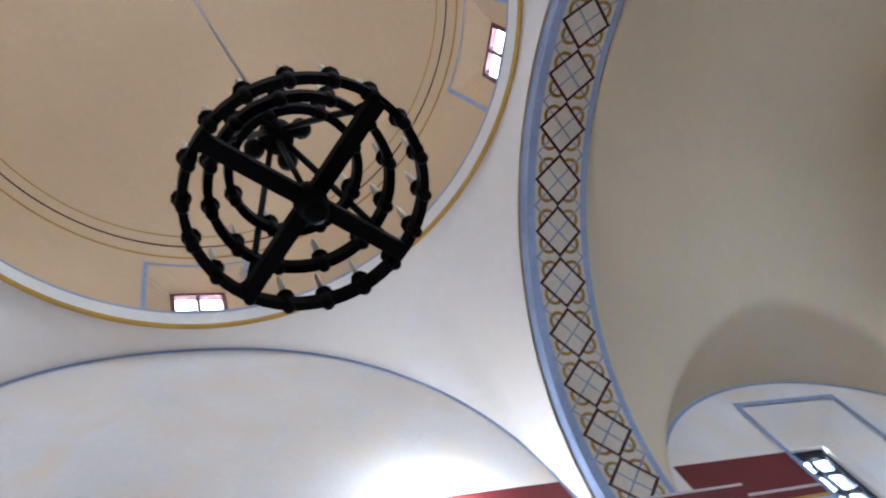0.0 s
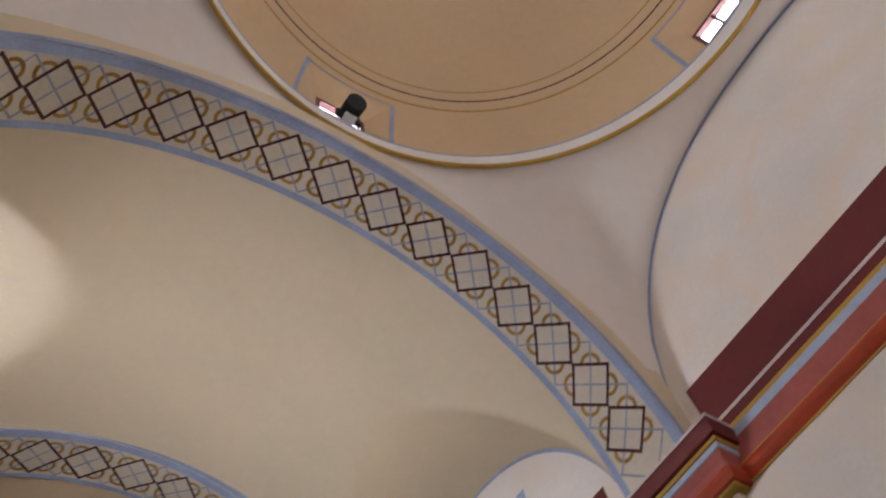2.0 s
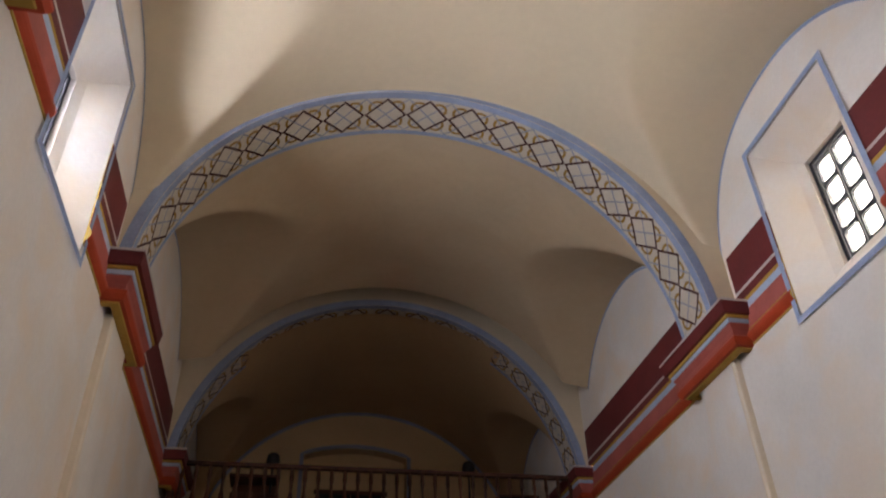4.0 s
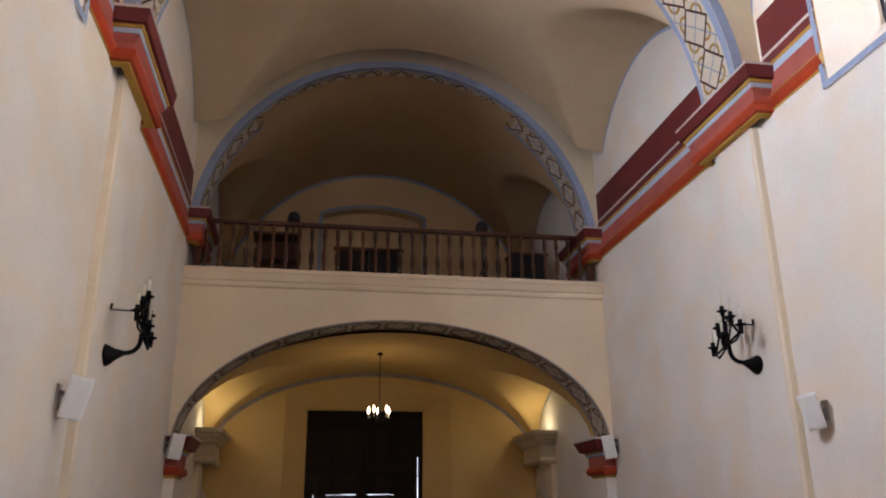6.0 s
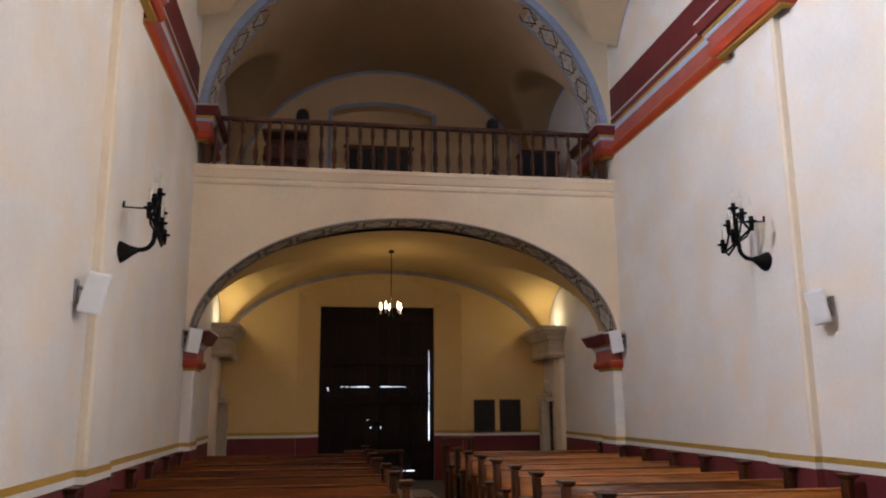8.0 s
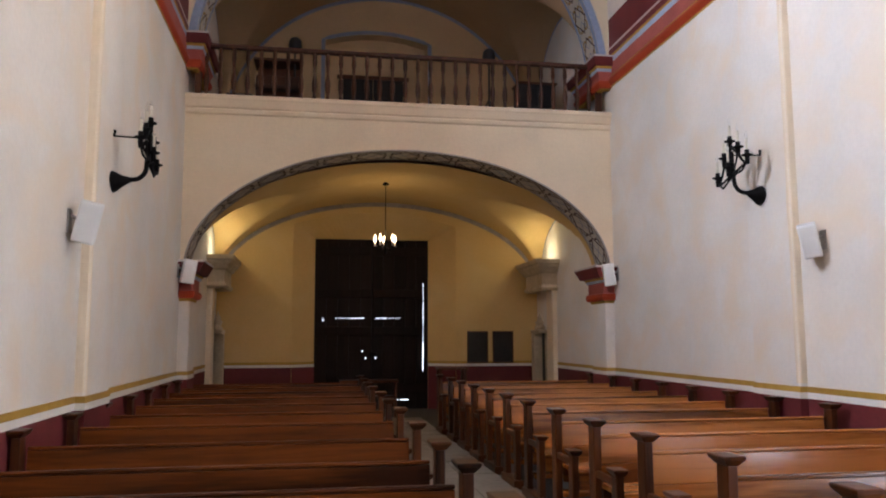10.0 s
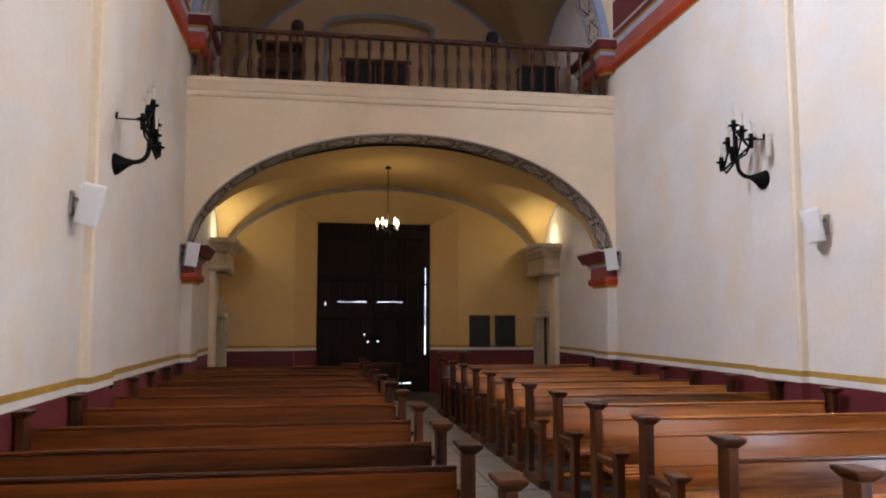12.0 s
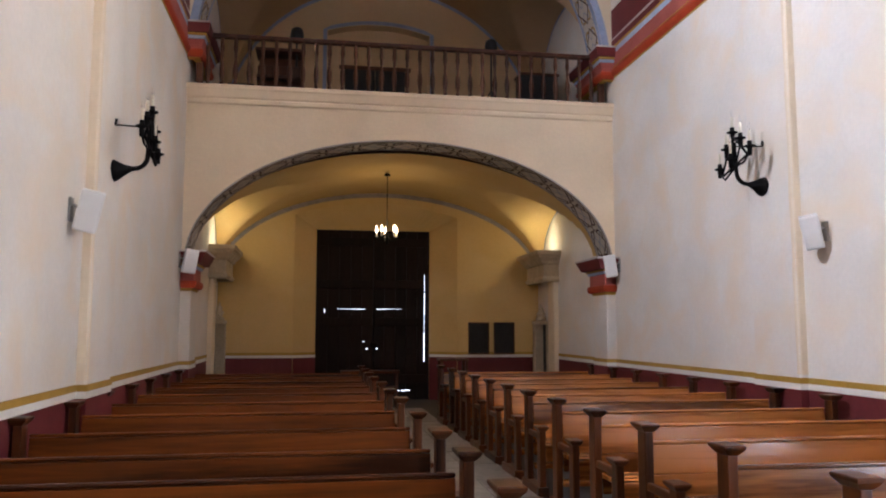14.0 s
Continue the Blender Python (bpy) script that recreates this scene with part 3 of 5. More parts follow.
def ornament(name, pts, y0, y1, spaces, parent, flip=1, band=(0.10, 0.07), line=1.0, paints=(BLUE, BROWN_LINE, BLUE_GREY, GOLD_LINE)):
    """The painted frieze on a soffit: border stripes, brown squares on edge, interlaced grey squares and gold half circles."""
    path, total = make_path(pts)
    pitch = total / spaces
    count = int(spaces)
    yc = (y0 + band[0] + y1 - band[1]) / 2 if flip > 0 else (y0 + band[1] + y1 - band[0]) / 2
    half = (y1 - y0 - sum(band)) / 2

    def at(s_len, v, lift):
        s_len = max(0.0, min(total, s_len))
        x, z, d = arch_frame(s_len, path)
        nx, nz = d.y, -d.x      # towards the room below for a path from -x to +x
        return Vector((x + nx * lift, yc + v, z + nz * lift))

    def strip(bm, a, b, w, lift, closed_ends=True):
        n = 2
        d = Vector((b[0] - a[0], b[1] - a[1]))
        if d.length < 1e-6:
            return
        u = d.normalized()
        q = Vector((-u.y, u.x)) * w / 2
        e = u * w / 2
        prev = None
        for k in range(n + 1):
            c = Vector(a) - e + (d + 2 * e) * k / n
            cur = (bm.verts.new(at(c.x + q.x, c.y + q.y, lift)), bm.verts.new(at(c.x - q.x, c.y - q.y, lift)))
            if prev:
                bm.faces.new((prev[0], cur[0], cur[1], prev[1]))
            prev = cur

    D = min(pitch * 0.472, half * 0.95)
    bms = [bmesh.new() for _ in range(4)]
    n = 96
    for v0, v1 in (((y0 - yc), (y0 - yc) + (band[0] if flip > 0 else band[1])), ((y1 - yc) - (band[1] if flip > 0 else band[0]), (y1 - yc))):
        prev = None
        for k in range(n + 1):
            sl = total * k / n
            cur = (bms[0].verts.new(at(sl, v0, 0.004)), bms[0].verts.new(at(sl, v1, 0.004)))
            if prev:
                bms[0].faces.new((prev[0], cur[0], cur[1], prev[1]))
            prev = cur
    for i in range(count):
        c = pitch * (i + 0.5)
        cor = [(c - D, 0), (c, D), (c + D, 0), (c, -D)]
        for k in range(4):
            strip(bms[1], cor[k], cor[(k + 1) % 4], 0.030 * line, 0.006)
        for sx in (-1, 1):
            for sy in (-1, 1):
                m = (c + sx * D / 2, sy * D / 2)
                a0 = math.atan2(sy, sx)
                r = D * 0.36
                last = None
                for k in range(9):
                    t = a0 - math.pi / 2 + math.pi * k / 8
                    p = (m[0] + r * math.cos(t), m[1] + r * math.sin(t))
                    if last:
                        strip(bms[3], last, p, 0.034 * line, 0.005)
                    last = p
    for i in range(count + 1):
        c = pitch * i
        E = D * 1.06
        cor = [(c - E, 0), (c, E), (c + E, 0), (c, -E)]
        for k in range(4):
            a, b = cor[k], cor[(k + 1) % 4]
            if min(a[0], b[0]) >= -0.01 and max(a[0], b[0]) <= total + 0.01:
                strip(bms[2], a, b, 0.020 * line, 0.0045)
    for nm, bm, mt in zip(("border_stripe", "brown_square_line", "grey_square_line", "gold_half_circle"), bms, paints):
        mesh_object(nm, bm, mt, parent)


PATTERN_GROUND = material("frieze_ground", (0.66, 0.58, 0.46), 0.9, big=0.15, small=0.08, big_scale=2.0, bump=0.05)


def arch(name, y0, y1, flip, zc=Z_ARCH, r=R_ARCH, count=17, cx=0.0, stripe=0.12):
    n = 72
    t0 = math.asin((Z_COR1 - 0.01 - zc) / r)
    ang = [math.pi - t0 - (math.pi - 2 * t0) * k / n for k in range(n + 1)]
    bm = bmesh.new()
    R2 = r + 0.75

    def ring(rr, y):
        return [bm.verts.new((cx + rr * math.cos(t), y, zc + rr * math.sin(t))) for t in ang]
    a, b, c, d = ring(r, y0), ring(r, y1), ring(R2, y1), ring(R2, y0)
    for k in range(n):
        for A, B, m in ((a, b, 1), (b, c, 0), (c, d, 0), (d, a, 0)):
            f = bm.faces.new((A[k], A[k + 1], B[k + 1], B[k]))
            f.material_index = m
    ob = structure(name, bm, [VAULT, PATTERN_GROUND], "plastered transverse arch with a painted lattice frieze", "arch")
    # blue face stripe on the side towards the room that sees it
    bm = bmesh.new()
    for y in (y0 - 0.004, y1 + 0.004):
        lo = [bm.verts.new((cx + (r - 0.001) * math.cos(t), y, zc + (r - 0.001) * math.sin(t))) for t in ang]
        hi = [bm.verts.new((cx + (r + stripe) * math.cos(t), y, zc + (r + stripe) * math.sin(t))) for t in ang]
        for k in range(n):
            bm.faces.new((lo[k], lo[k + 1], hi[k + 1], hi[k]))
    mesh_object("face_stripe", bm, BLUE, ob)
    pts = [(cx + r * math.cos(t), zc + r * math.sin(t)) for t in ang]
    ornament(name, pts, y0, y1, count, ob, flip)
    return ob


arch("arch_altar", *ARCHES[0][:2], flip=-1)
arch("arch_nave", *ARCHES[1][:2], flip=1, zc=5.75, count=16.5, stripe=0.07)
arch("arch_middle", *ARCHES[2][:2], flip=1, cx=-0.10, zc=5.85, r=3.13)
arch("arch_loft", *ARCHES[3][:2], flip=1, cx=-0.02, zc=5.71, r=3.23)

# ---- crossing: pendentives and dome ----
HX = H
HY = (ARCHES[1][0] - ARCHES[0][1]) / 2
ZS = Z_COR1
WALL_PEAK = 9.36


def wall_arch(y):
    """Height of the wall arch of the crossing at y from its centre: fuller than a half circle."""
    k = 2.35 if y > 0 else 2.15
    return ZS + (WALL_PEAK - ZS) * max(0.0, 1 - abs(y / (HY + 0.02)) ** k) ** (1 / k)


def side_arch(x):
    return max(ZS, Z_ARCH + math.sqrt(max(0.0, (R_ARCH + 0.11) ** 2 - x * x)))


bm = bmesh.new()
n, m = 256, 28
feet = []
for k in range(n):
    t = 2 * math.pi * k / n
    cx, sy = math.cos(t), math.sin(t)
    ex, ey = HX / max(1e-6, abs(cx)), (HY + 0.03) / max(1e-6, abs(sy))
    feet.append(wall_arch(ex * sy) if ex < ey else side_arch(ey * cx))
soft_feet = [sum(feet[(k + d) % n] * math.exp(-(d / 9) ** 2) for d in range(-18, 19)) / sum(math.exp(-(d / 9) ** 2) for d in range(-18, 19)) for k in range(n)]
rows = []
for k in range(n):
    t = 2 * math.pi * k / n
    cx, sy = math.cos(t), math.sin(t)
    ex, ey = HX / max(1e-6, abs(cx)), (HY + 0.03) / max(1e-6, abs(sy))
    edge = min(ex, ey)
    row = []
    for j in range(m + 1):
        u = j / m
        r = R_RING + (max(edge, R_RING) - R_RING) * u
        zb = feet[k] * u ** 5 + soft_feet[k] * (1 - u ** 5)     # rounded in the corners
        z = zb + (Z_RING - zb) * (1 - u ** 1.75)
        row.append(bm.verts.new((r * cx, YC + r * sy, z)))
    rows.append(row)
for k in range(n):
    a, b = rows[k], rows[(k + 1) % n]
    for j in range(m):
        bm.faces.new((a[j], a[j + 1], b[j + 1], b[j])).smooth = True
structure("ceiling_pendentives", bm, PENDENTIVE, "smooth plastered pendentives under the dome ring", "pendentive", smooth=True)

Z_D0, Z_D1 = Z_RING + 0.29, Z_RING + 0.97      # window opening in the dome foot


def dome_r(z):
    q = (z - Z_RING) / DOME_RISE
    return R_RING * math.sqrt(max(0.0, 1 - q * q))


zs = [Z_RING, Z_D0] + [Z_D0 + (Z_D1 - Z_D0) * k / 6 for k in range(1, 7)]
zs += [Z_RING + DOME_RISE * math.sin(a) for a in [math.asin((Z_D1 - Z_RING) / DOME_RISE) + (math.pi / 2 - math.asin((Z_D1 - Z_RING) / DOME_RISE)) * k / 24 for k in range(1, 24)]]
n = 96
WIN_HALF = 3        # window niche half width in grid cells
bm = bmesh.new()
ring_rows = [[bm.verts.new((dome_r(z) * math.cos(2 * math.pi * k / n), YC + dome_r(z) * math.sin(2 * math.pi * k / n), z)) for k in range(n)] for z in zs]
top = bm.verts.new((0, YC, Z_RING + DOME_RISE))


def in_window(k):
    return any((k - c + WIN_HALF) % n < 2 * WIN_HALF for c in (0, 24, 48, 72))


for j in range(len(zs) - 1):
    for k in range(n):
        if 1 <= j < 7 and in_window(k):
            continue
        bm.faces.new((ring_rows[j][k], ring_rows[j][(k + 1) % n], ring_rows[j + 1][(k + 1) % n], ring_rows[j + 1][k])).smooth = True
for k in range(n):
    bm.faces.new((ring_rows[-1][k], ring_rows[-1][(k + 1) % n], top)).smooth = True
# splayed reveals of the four dome windows
for c in (0, 24, 48, 72):
    a = 2 * math.pi * c / n
    out = Vector((math.cos(a), math.sin(a), 0))
    side = Vector((-math.sin(a), math.cos(a), 0))
    loop = [ring_rows[1][(c - WIN_HALF + i) % n] for i in range(2 * WIN_HALF + 1)]
    loop += [ring_rows[j][(c + WIN_HALF) % n] for j in range(2, 7)]
    loop += [ring_rows[7][(c + WIN_HALF - i) % n] for i in range(2 * WIN_HALF + 1)]
    loop += [ring_rows[j][(c - WIN_HALF) % n] for j in range(6, 1, -1)]
    mid = []
    for v in loop:
        p = v.co - Vector((0, YC, 0))
        w = p.dot(side)
        fw = max(-0.30, min(0.30, w * 0.55))
        fz = Z_D0 + 0.04 + (p.z - Z_D0) / (Z_D1 - Z_D0) * 0.42
        q = out * (R_RING + 0.0) + side * fw
        mid.append(bm.verts.new((q.x, YC + q.y, fz)))
    deep = [bm.verts.new(v.co + out * 0.7) for v in mid]
    for i in range(len(loop)):
        i2 = (i + 1) % len(loop)
        bm.faces.new((loop[i], loop[i2], mid[i2], mid[i]))
        bm.faces.new((mid[i], mid[i2], deep[i2], deep[i]))
structure("ceiling_dome", bm, DOME, "tan plastered dome with four small splayed windows at its foot", "dome", smooth=False)

# painted rings of the dome
for z, w, mt, lb in ((Z_RING - 0.0, 0.045, OCHRE, "ochre painted line round the foot of the dome"), (Z_RING + 0.046, 0.20, WHITE_LINE, "white band at the foot of the dome"), (Z_RING + 0.25, 0.035, BLUE, "thin blue line round the foot of the dome"),
                     (Z_RING + 1.08, 0.022, GOLD_LINE, "thin brown ring line inside the dome"), (Z_RING + 1.22, 0.018, BROWN_LINE, "thin brown ring line inside the dome"),
                     (Z_RING + 1.34, 0.012, GOLD_LINE, "faint brown ring line inside the dome")):
    bm = bmesh.new()
    lo = [bm.verts.new(((dome_r(z) - 0.006) * math.cos(2 * math.pi * k / 128), YC + (dome_r(z) - 0.006) * math.sin(2 * math.pi * k / 128), z)) for k in range(128)]
    z2 = z + w
    hi = [bm.verts.new(((dome_r(z2) - 0.006) * math.cos(2 * math.pi * k / 128), YC + (dome_r(z2) - 0.006) * math.sin(2 * math.pi * k / 128), z2)) for k in range(128)]
    for k in range(128):
        bm.faces.new((lo[k], lo[(k + 1) % 128], hi[(k + 1) % 128], hi[k]))
    structure("trim_dome_ring", bm, mt, lb, "painted trim")

# blue outlines and casements of the dome windows
for i, c in enumerate((0, 90, 180, 270), 5):
    a = radians(c)
    out, side = Vector((math.cos(a), math.sin(a), 0)), Vector((-math.sin(a), math.cos(a), 0))
    bm = bmesh.new()
    w = math.radians(WIN_HALF * 3.75)

    def on_dome(da, z):
        r = dome_r(z) - 0.008
        return (r * math.cos(a + da), YC + r * math.sin(a + da), z)
    line = [on_dome(-w, Z_D0 - 0.03 + (Z_D1 + 0.03 - Z_D0) * k / 8) for k in range(9)]
    line2 = [on_dome(-w + 2 * w * k / 8, Z_D1 + 0.02) for k in range(9)]
    line3 = [on_dome(w, Z_D1 + 0.03 - (Z_D1 + 0.03 - Z_D0) * k / 8) for k in range(9)]
    for ln in (line, line2, line3):
        ribbon(bm, ln, lambda p: (p.x, p.y - YC, 0.0), 0.05)
    structure("trim_dome_window_outline", bm, BLUE, "blue painted line round a dome window", "painted trim")
    ob = tagged(new(f"window_{i}"), "small two-pane dome window with dark red wooden frame", "window", kind="structure")
    ob.matrix_basis = Matrix.Translation(Vector((0, YC, Z_D0 + 0.24)) + out * (R_RING + 0.05)) @ pose(0, 0, 0, 0, 0, c)
    bm = bmesh.new()
    for y0, y1, z0, z1 in ((-0.30, 0.30, -0.22, -0.17), (-0.30, 0.30, 0.17, 0.22), (-0.30, -0.25, -0.17, 0.17), (0.25, 0.30, -0.17, 0.17)):
        box(bm, -0.05, 0.03, y0, y1, z0, z1, 0.005)
    part("window_frame", bm, WINDOW_WOOD, ob)
    part("mullion", boxed(-0.04, 0.02, -0.02, 0.02, -0.17, 0.17, bevel=0.004), WINDOW_WOOD, ob)
    for y0 in (-0.25, 0.02):
        p = part("pane", boxed(-0.003, 0.003, y0, y0 + 0.23, -0.17, 0.17), GLASS, ob)
        p.visible_shadow = False

# blue wall arches of the crossing
for s in (-1, 1):
    pts = []
    for k in range(73):
        y = -HY * math.cos(math.pi * k / 72)
        pts.append((s * (H - 0.008), YC + y, wall_arch(y) - 0.03))
    bm = bmesh.new()
    ribbon(bm, pts, lambda p, s=s: (-s, 0, 0), 0.055)
    structure("trim_wall_arch_line", bm, BLUE, "blue painted line along the wall arch of the crossing", "painted trim")
    # the wall closing up to the pendentive is the nave wall itself

# rounded ochre bead at the foot of the dome
bm = bmesh.new()
prof = [(R_RING + 0.01, -0.03), (R_RING - 0.02, -0.028), (R_RING - 0.03, -0.012), (R_RING - 0.03, 0.008), (R_RING - 0.012, 0.02)]
rows = [[bm.verts.new((r * math.cos(2 * math.pi * k / 160), YC + r * math.sin(2 * math.pi * k / 160), Z_RING + z)) for k in range(160)] for r, z in prof]
for a, b in zip(rows, rows[1:]):
    for k in range(160):
        bm.faces.new((a[k], a[(k + 1) % 160], b[(k + 1) % 160], b[k])).smooth = True
structure("trim_dome_bead", bm, OCHRE, "rounded ochre bead round the foot of the dome", "moulding", smooth=True)

# ---- altar end, behind ----
bm = bmesh.new()
n = 72
ang = [math.pi * k / n for k in range(n + 1)]
rings = [[bm.verts.new((rr * math.cos(t), y, 5.8 + rr * math.sin(t))) for t in ang] for rr, y in ((3.7, -9.20), (3.12, -9.20), (3.12, -9.8), (3.7, -9.8))]
for i in range(3):
    for k in range(n):
        bm.faces.new((rings[i][k], rings[i][k + 1], rings[i + 1][k + 1], rings[i + 1][k])).material_index = 1 if i == 1 else 0
ob = structure("arch_sanctuary", bm, [VAULT, YELLOW_GOLD], "plastered sanctuary arch with golden yellow soffit and blue edge", "arch")
bm = bmesh.new()
ribbon(bm, [(3.19 * math.cos(t), -9.195, 5.8 + 3.19 * math.sin(t)) for t in ang], lambda p: (0, 1, 0), 0.12)
mesh_object("face_stripe", bm, BLUE, ob)
bm = bmesh.new()
box(bm, -H - 0.95, H + 0.95, Y_ALTAR - 0.6, Y_ALTAR, 0, 9.9)
structure("wall_altar", bm, PLASTER, "plain cream plaster wall behind the altar", "wall")
bm = bmesh.new()
box(bm, -2.2, 2.2, Y_ALTAR + 0.004, Y_ALTAR + 0.12, 0, 8.6, 0.03)
structure("trim_altar_panel", bm, YELLOW_GOLD, "tall golden yellow painted altar panel", "altar panel")

# roof shell over everything
bm = bmesh.new()
box(bm, -H - 0.95, H + 0.95, 3.4, Y_END + 0.9, 9.9, 10.1)
structure("roof_nave", bm, PLASTER, "roof slab over the nave", "roof")
bm = bmesh.new()
box(bm, -H - 0.95, H + 0.95, Y_ALTAR - 0.6, -3.9, 9.9, 10.1)
structure("roof_altar", bm, PLASTER, "roof slab over the altar", "roof")

# ---- floor ----
bm = bmesh.new()
box(bm, -H - 0.95, H + 0.95, Y_ALTAR - 0.6, Y_END + 0.9, -0.3, 0.0)
floor = structure("floor", bm, JOINT, "dark grey stone floor, worn flagstones in the aisle", "floor")
bm = bmesh.new()
box(bm, -600, 600, -600, 600, -0.6, -0.32)
structure("ground", bm, material("dry_ground", (0.3, 0.25, 0.18), 0.9, bump=0.1), "dry ground outside the church", "ground")


# ---- choir loft ----
def loft_z(x, a=3.30, spring=2.50, rise=1.90):
    return spring + rise * math.sqrt(max(0.0, 1 - (x / a) ** 2))


LOFT_TOP = 5.15
xs = [H * math.sin(math.pi / 2 * (k / 40 - 1)) for k in range(81)]
bm = bmesh.new()
fr = [(bm.verts.new((x, Y_LOFT, loft_z(x))), bm.verts.new((x, Y_LOFT, LOFT_TOP - 0.02))) for x in xs]
bk = [(bm.verts.new((x, 13.12, loft_z(x))), bm.verts.new((x, 13.12, LOFT_TOP - 0.02))) for x in xs]
for k in range(80):
    bm.faces.new((fr[k][0], fr[k + 1][0], fr[k + 1][1], fr[k][1]))
    bm.faces.new((bk[k][0], bk[k + 1][0], bk[k + 1][1], bk[k][1]))
    bm.faces.new((fr[k][0], fr[k + 1][0], bk[k + 1][0], bk[k][0])).material_index = 1
    bm.faces.new((fr[k][1], fr[k + 1][1], bk[k + 1][1], bk[k][1]))
loft = structure("wall_loft_front", bm, [LOFT_FRONT, PATTERN_GROUND], "cream plaster loft front over a wide elliptical arch with painted soffit", "loft wall")
pts = [(x, loft_z(x)) for x in [3.29 * math.sin(math.pi / 2 * (k / 40 - 1)) for k in range(81)]]
LOFT_BORDER = material("loft_border_paint", (0.42, 0.36, 0.33), 0.8, big=0.3, small=0.2, big_scale=4, bump=0)
ornament("loft", pts, Y_LOFT, 13.12, 15, loft, 1, (0.05, 0.05), 0.95, (LOFT_BORDER, BROWN_LINE, BLUE_GREY, BROWN_LINE))
# thin grey line on the face of the loft arch
bm = bmesh.new()
ribbon(bm, [(x, Y_LOFT - 0.004, loft_z(x) + 0.008) for x in xs[2:-2]], lambda p: (0, -1, 0), 0.02)
mesh_object("arch_edge_line", bm, LOFT_BORDER, loft)
# piers of the loft arch
for s in (-1, 1):
    bm = bmesh.new()
    x0, x1 = sorted((s * (H + 0.02), s * 3.20))
    box(bm, x0, x1, Y_LOFT + 0.03, 13.12, 0, 2.6, 0.015)
    structure("pilaster_loft", bm, PLASTER, "flat cream plaster pier carrying the loft arch", "pilaster")
# stepped moulding under the balustrade
bm = bmesh.new()
prof = [(0.0, 4.86), (0.03, 4.88), (0.035, 4.93), (0.02, 4.95), (0.045, 4.97), (0.085, 5.07), (0.10, 5.09), (0.10, 5.14), (0.08, 5.155), (-0.64, 5.157)]
rows = [[bm.verts.new((sx * (H - 0.003), Y_LOFT - p, z)) for sx in (-1, 1)] for p, z in prof]
for a, b in zip(rows, rows[1:]):
    bm.faces.new((a[0], a[1], b[1], b[0]))
structure("trim_loft_moulding", bm, LOFT_FRONT, "cream plaster ledge moulding along the loft front", "moulding")
# impost blocks of the loft arch
IMP = [(0.005, 2.04, 0), (0.02, 2.08, 0), (0.06, 2.09, 1), (0.08, 2.14, 1), (0.07, 2.19, 1), (0.04, 2.20, 2), (0.04, 2.37, 2), (0.06, 2.375, 3), (0.075, 2.41, 3),
       (0.085, 2.415, 4), (0.09, 2.44, 4), (0.15, 2.45, 5), (0.22, 2.60, 5), (0.225, 2.605, 6), (0.225, 2.63, 6), (0.0, 2.635, 5)]
for s in (-1, 1):
    bm = bmesh.new()
    sweep(bm, [(s * H, Y_LOFT + 0.02), (s * 3.20, Y_LOFT + 0.02), (s * 3.20, 13.12), (s * H, 13.12)], IMP, s)
    structure("trim_loft_impost", bm, COR_MATS, "moulded impost painted dark red, ochre and orange red", "impost")

# loft floor and the vault below it
bm = bmesh.new()
box(bm, -H, H, 13.11, Y_END, 4.75, 4.9)
structure("floor_loft", bm, RAIL_WOOD, "wooden floor of the choir loft", "floor")


def under_z(x):
    return 2.55 + 1.80 * math.sqrt(max(0.0, 1 - (x / (H + 0.02)) ** 2))


bm = bmesh.new()
us = [H * math.sin(math.pi / 2 * (k / 40 - 1)) for k in range(81)]
rows = []
for j in range(49):
    y = 13.10 + (Y_END - 13.10) * j / 48
    row = []
    for x in us:
        z = under_z(x)
        q = 1 - ((y - 15.0) / 1.5) ** 2
        if q > 0:
            z = max(z, 2.9 + 1.0 * math.sqrt(q) + 0.12 * (H - abs(x)))
        row.append(bm.verts.new((x, y, z)))
    rows.append(row)
for a, b in zip(rows, rows[1:]):
    for k in range(80):
        bm.faces.new((a[k], a[k + 1], b[k + 1], b[k])).smooth = True
structure("ceiling_under_loft", bm, LAMPLIT_YELLOW, "shallow plastered vault under the loft, lamplight ochre put into its colour", "vault", smooth=True)
for s in (-1, 1):
    bm = bmesh.new()
    ribbon(bm, [(s * (H - 0.006), 15.0 - 1.5 * math.cos(math.pi * k / 40), 2.87 + 1.0 * math.sin(math.pi * k / 40)) for k in range(41)], lambda p, s=s: (-s, 0, 0), 0.03)
    structure("trim_under_loft_line", bm, BLUE, "thin blue line along the small lunette", "painted trim")

# ---- entrance wall ----
DX0, DX1, DZ = -1.39, 1.03, 3.60        # door
RX0, RX1 = -1.84, 1.57                  # recess on the wall face


def recess_z(x):
    c, h = (RX0 + RX1) / 2, (RX1 - RX0) / 2
    return 3.86 + 0.26 * (1 - ((x - c) / h) ** 2)


NX0, NX1 = -1.24, 0.96                  # niche in the loft


def niche_z(x):
    c, h = (NX0 + NX1) / 2, (NX1 - NX0) / 2
    return 7.84 + 0.18 * (1 - ((x - c) / h) ** 2)


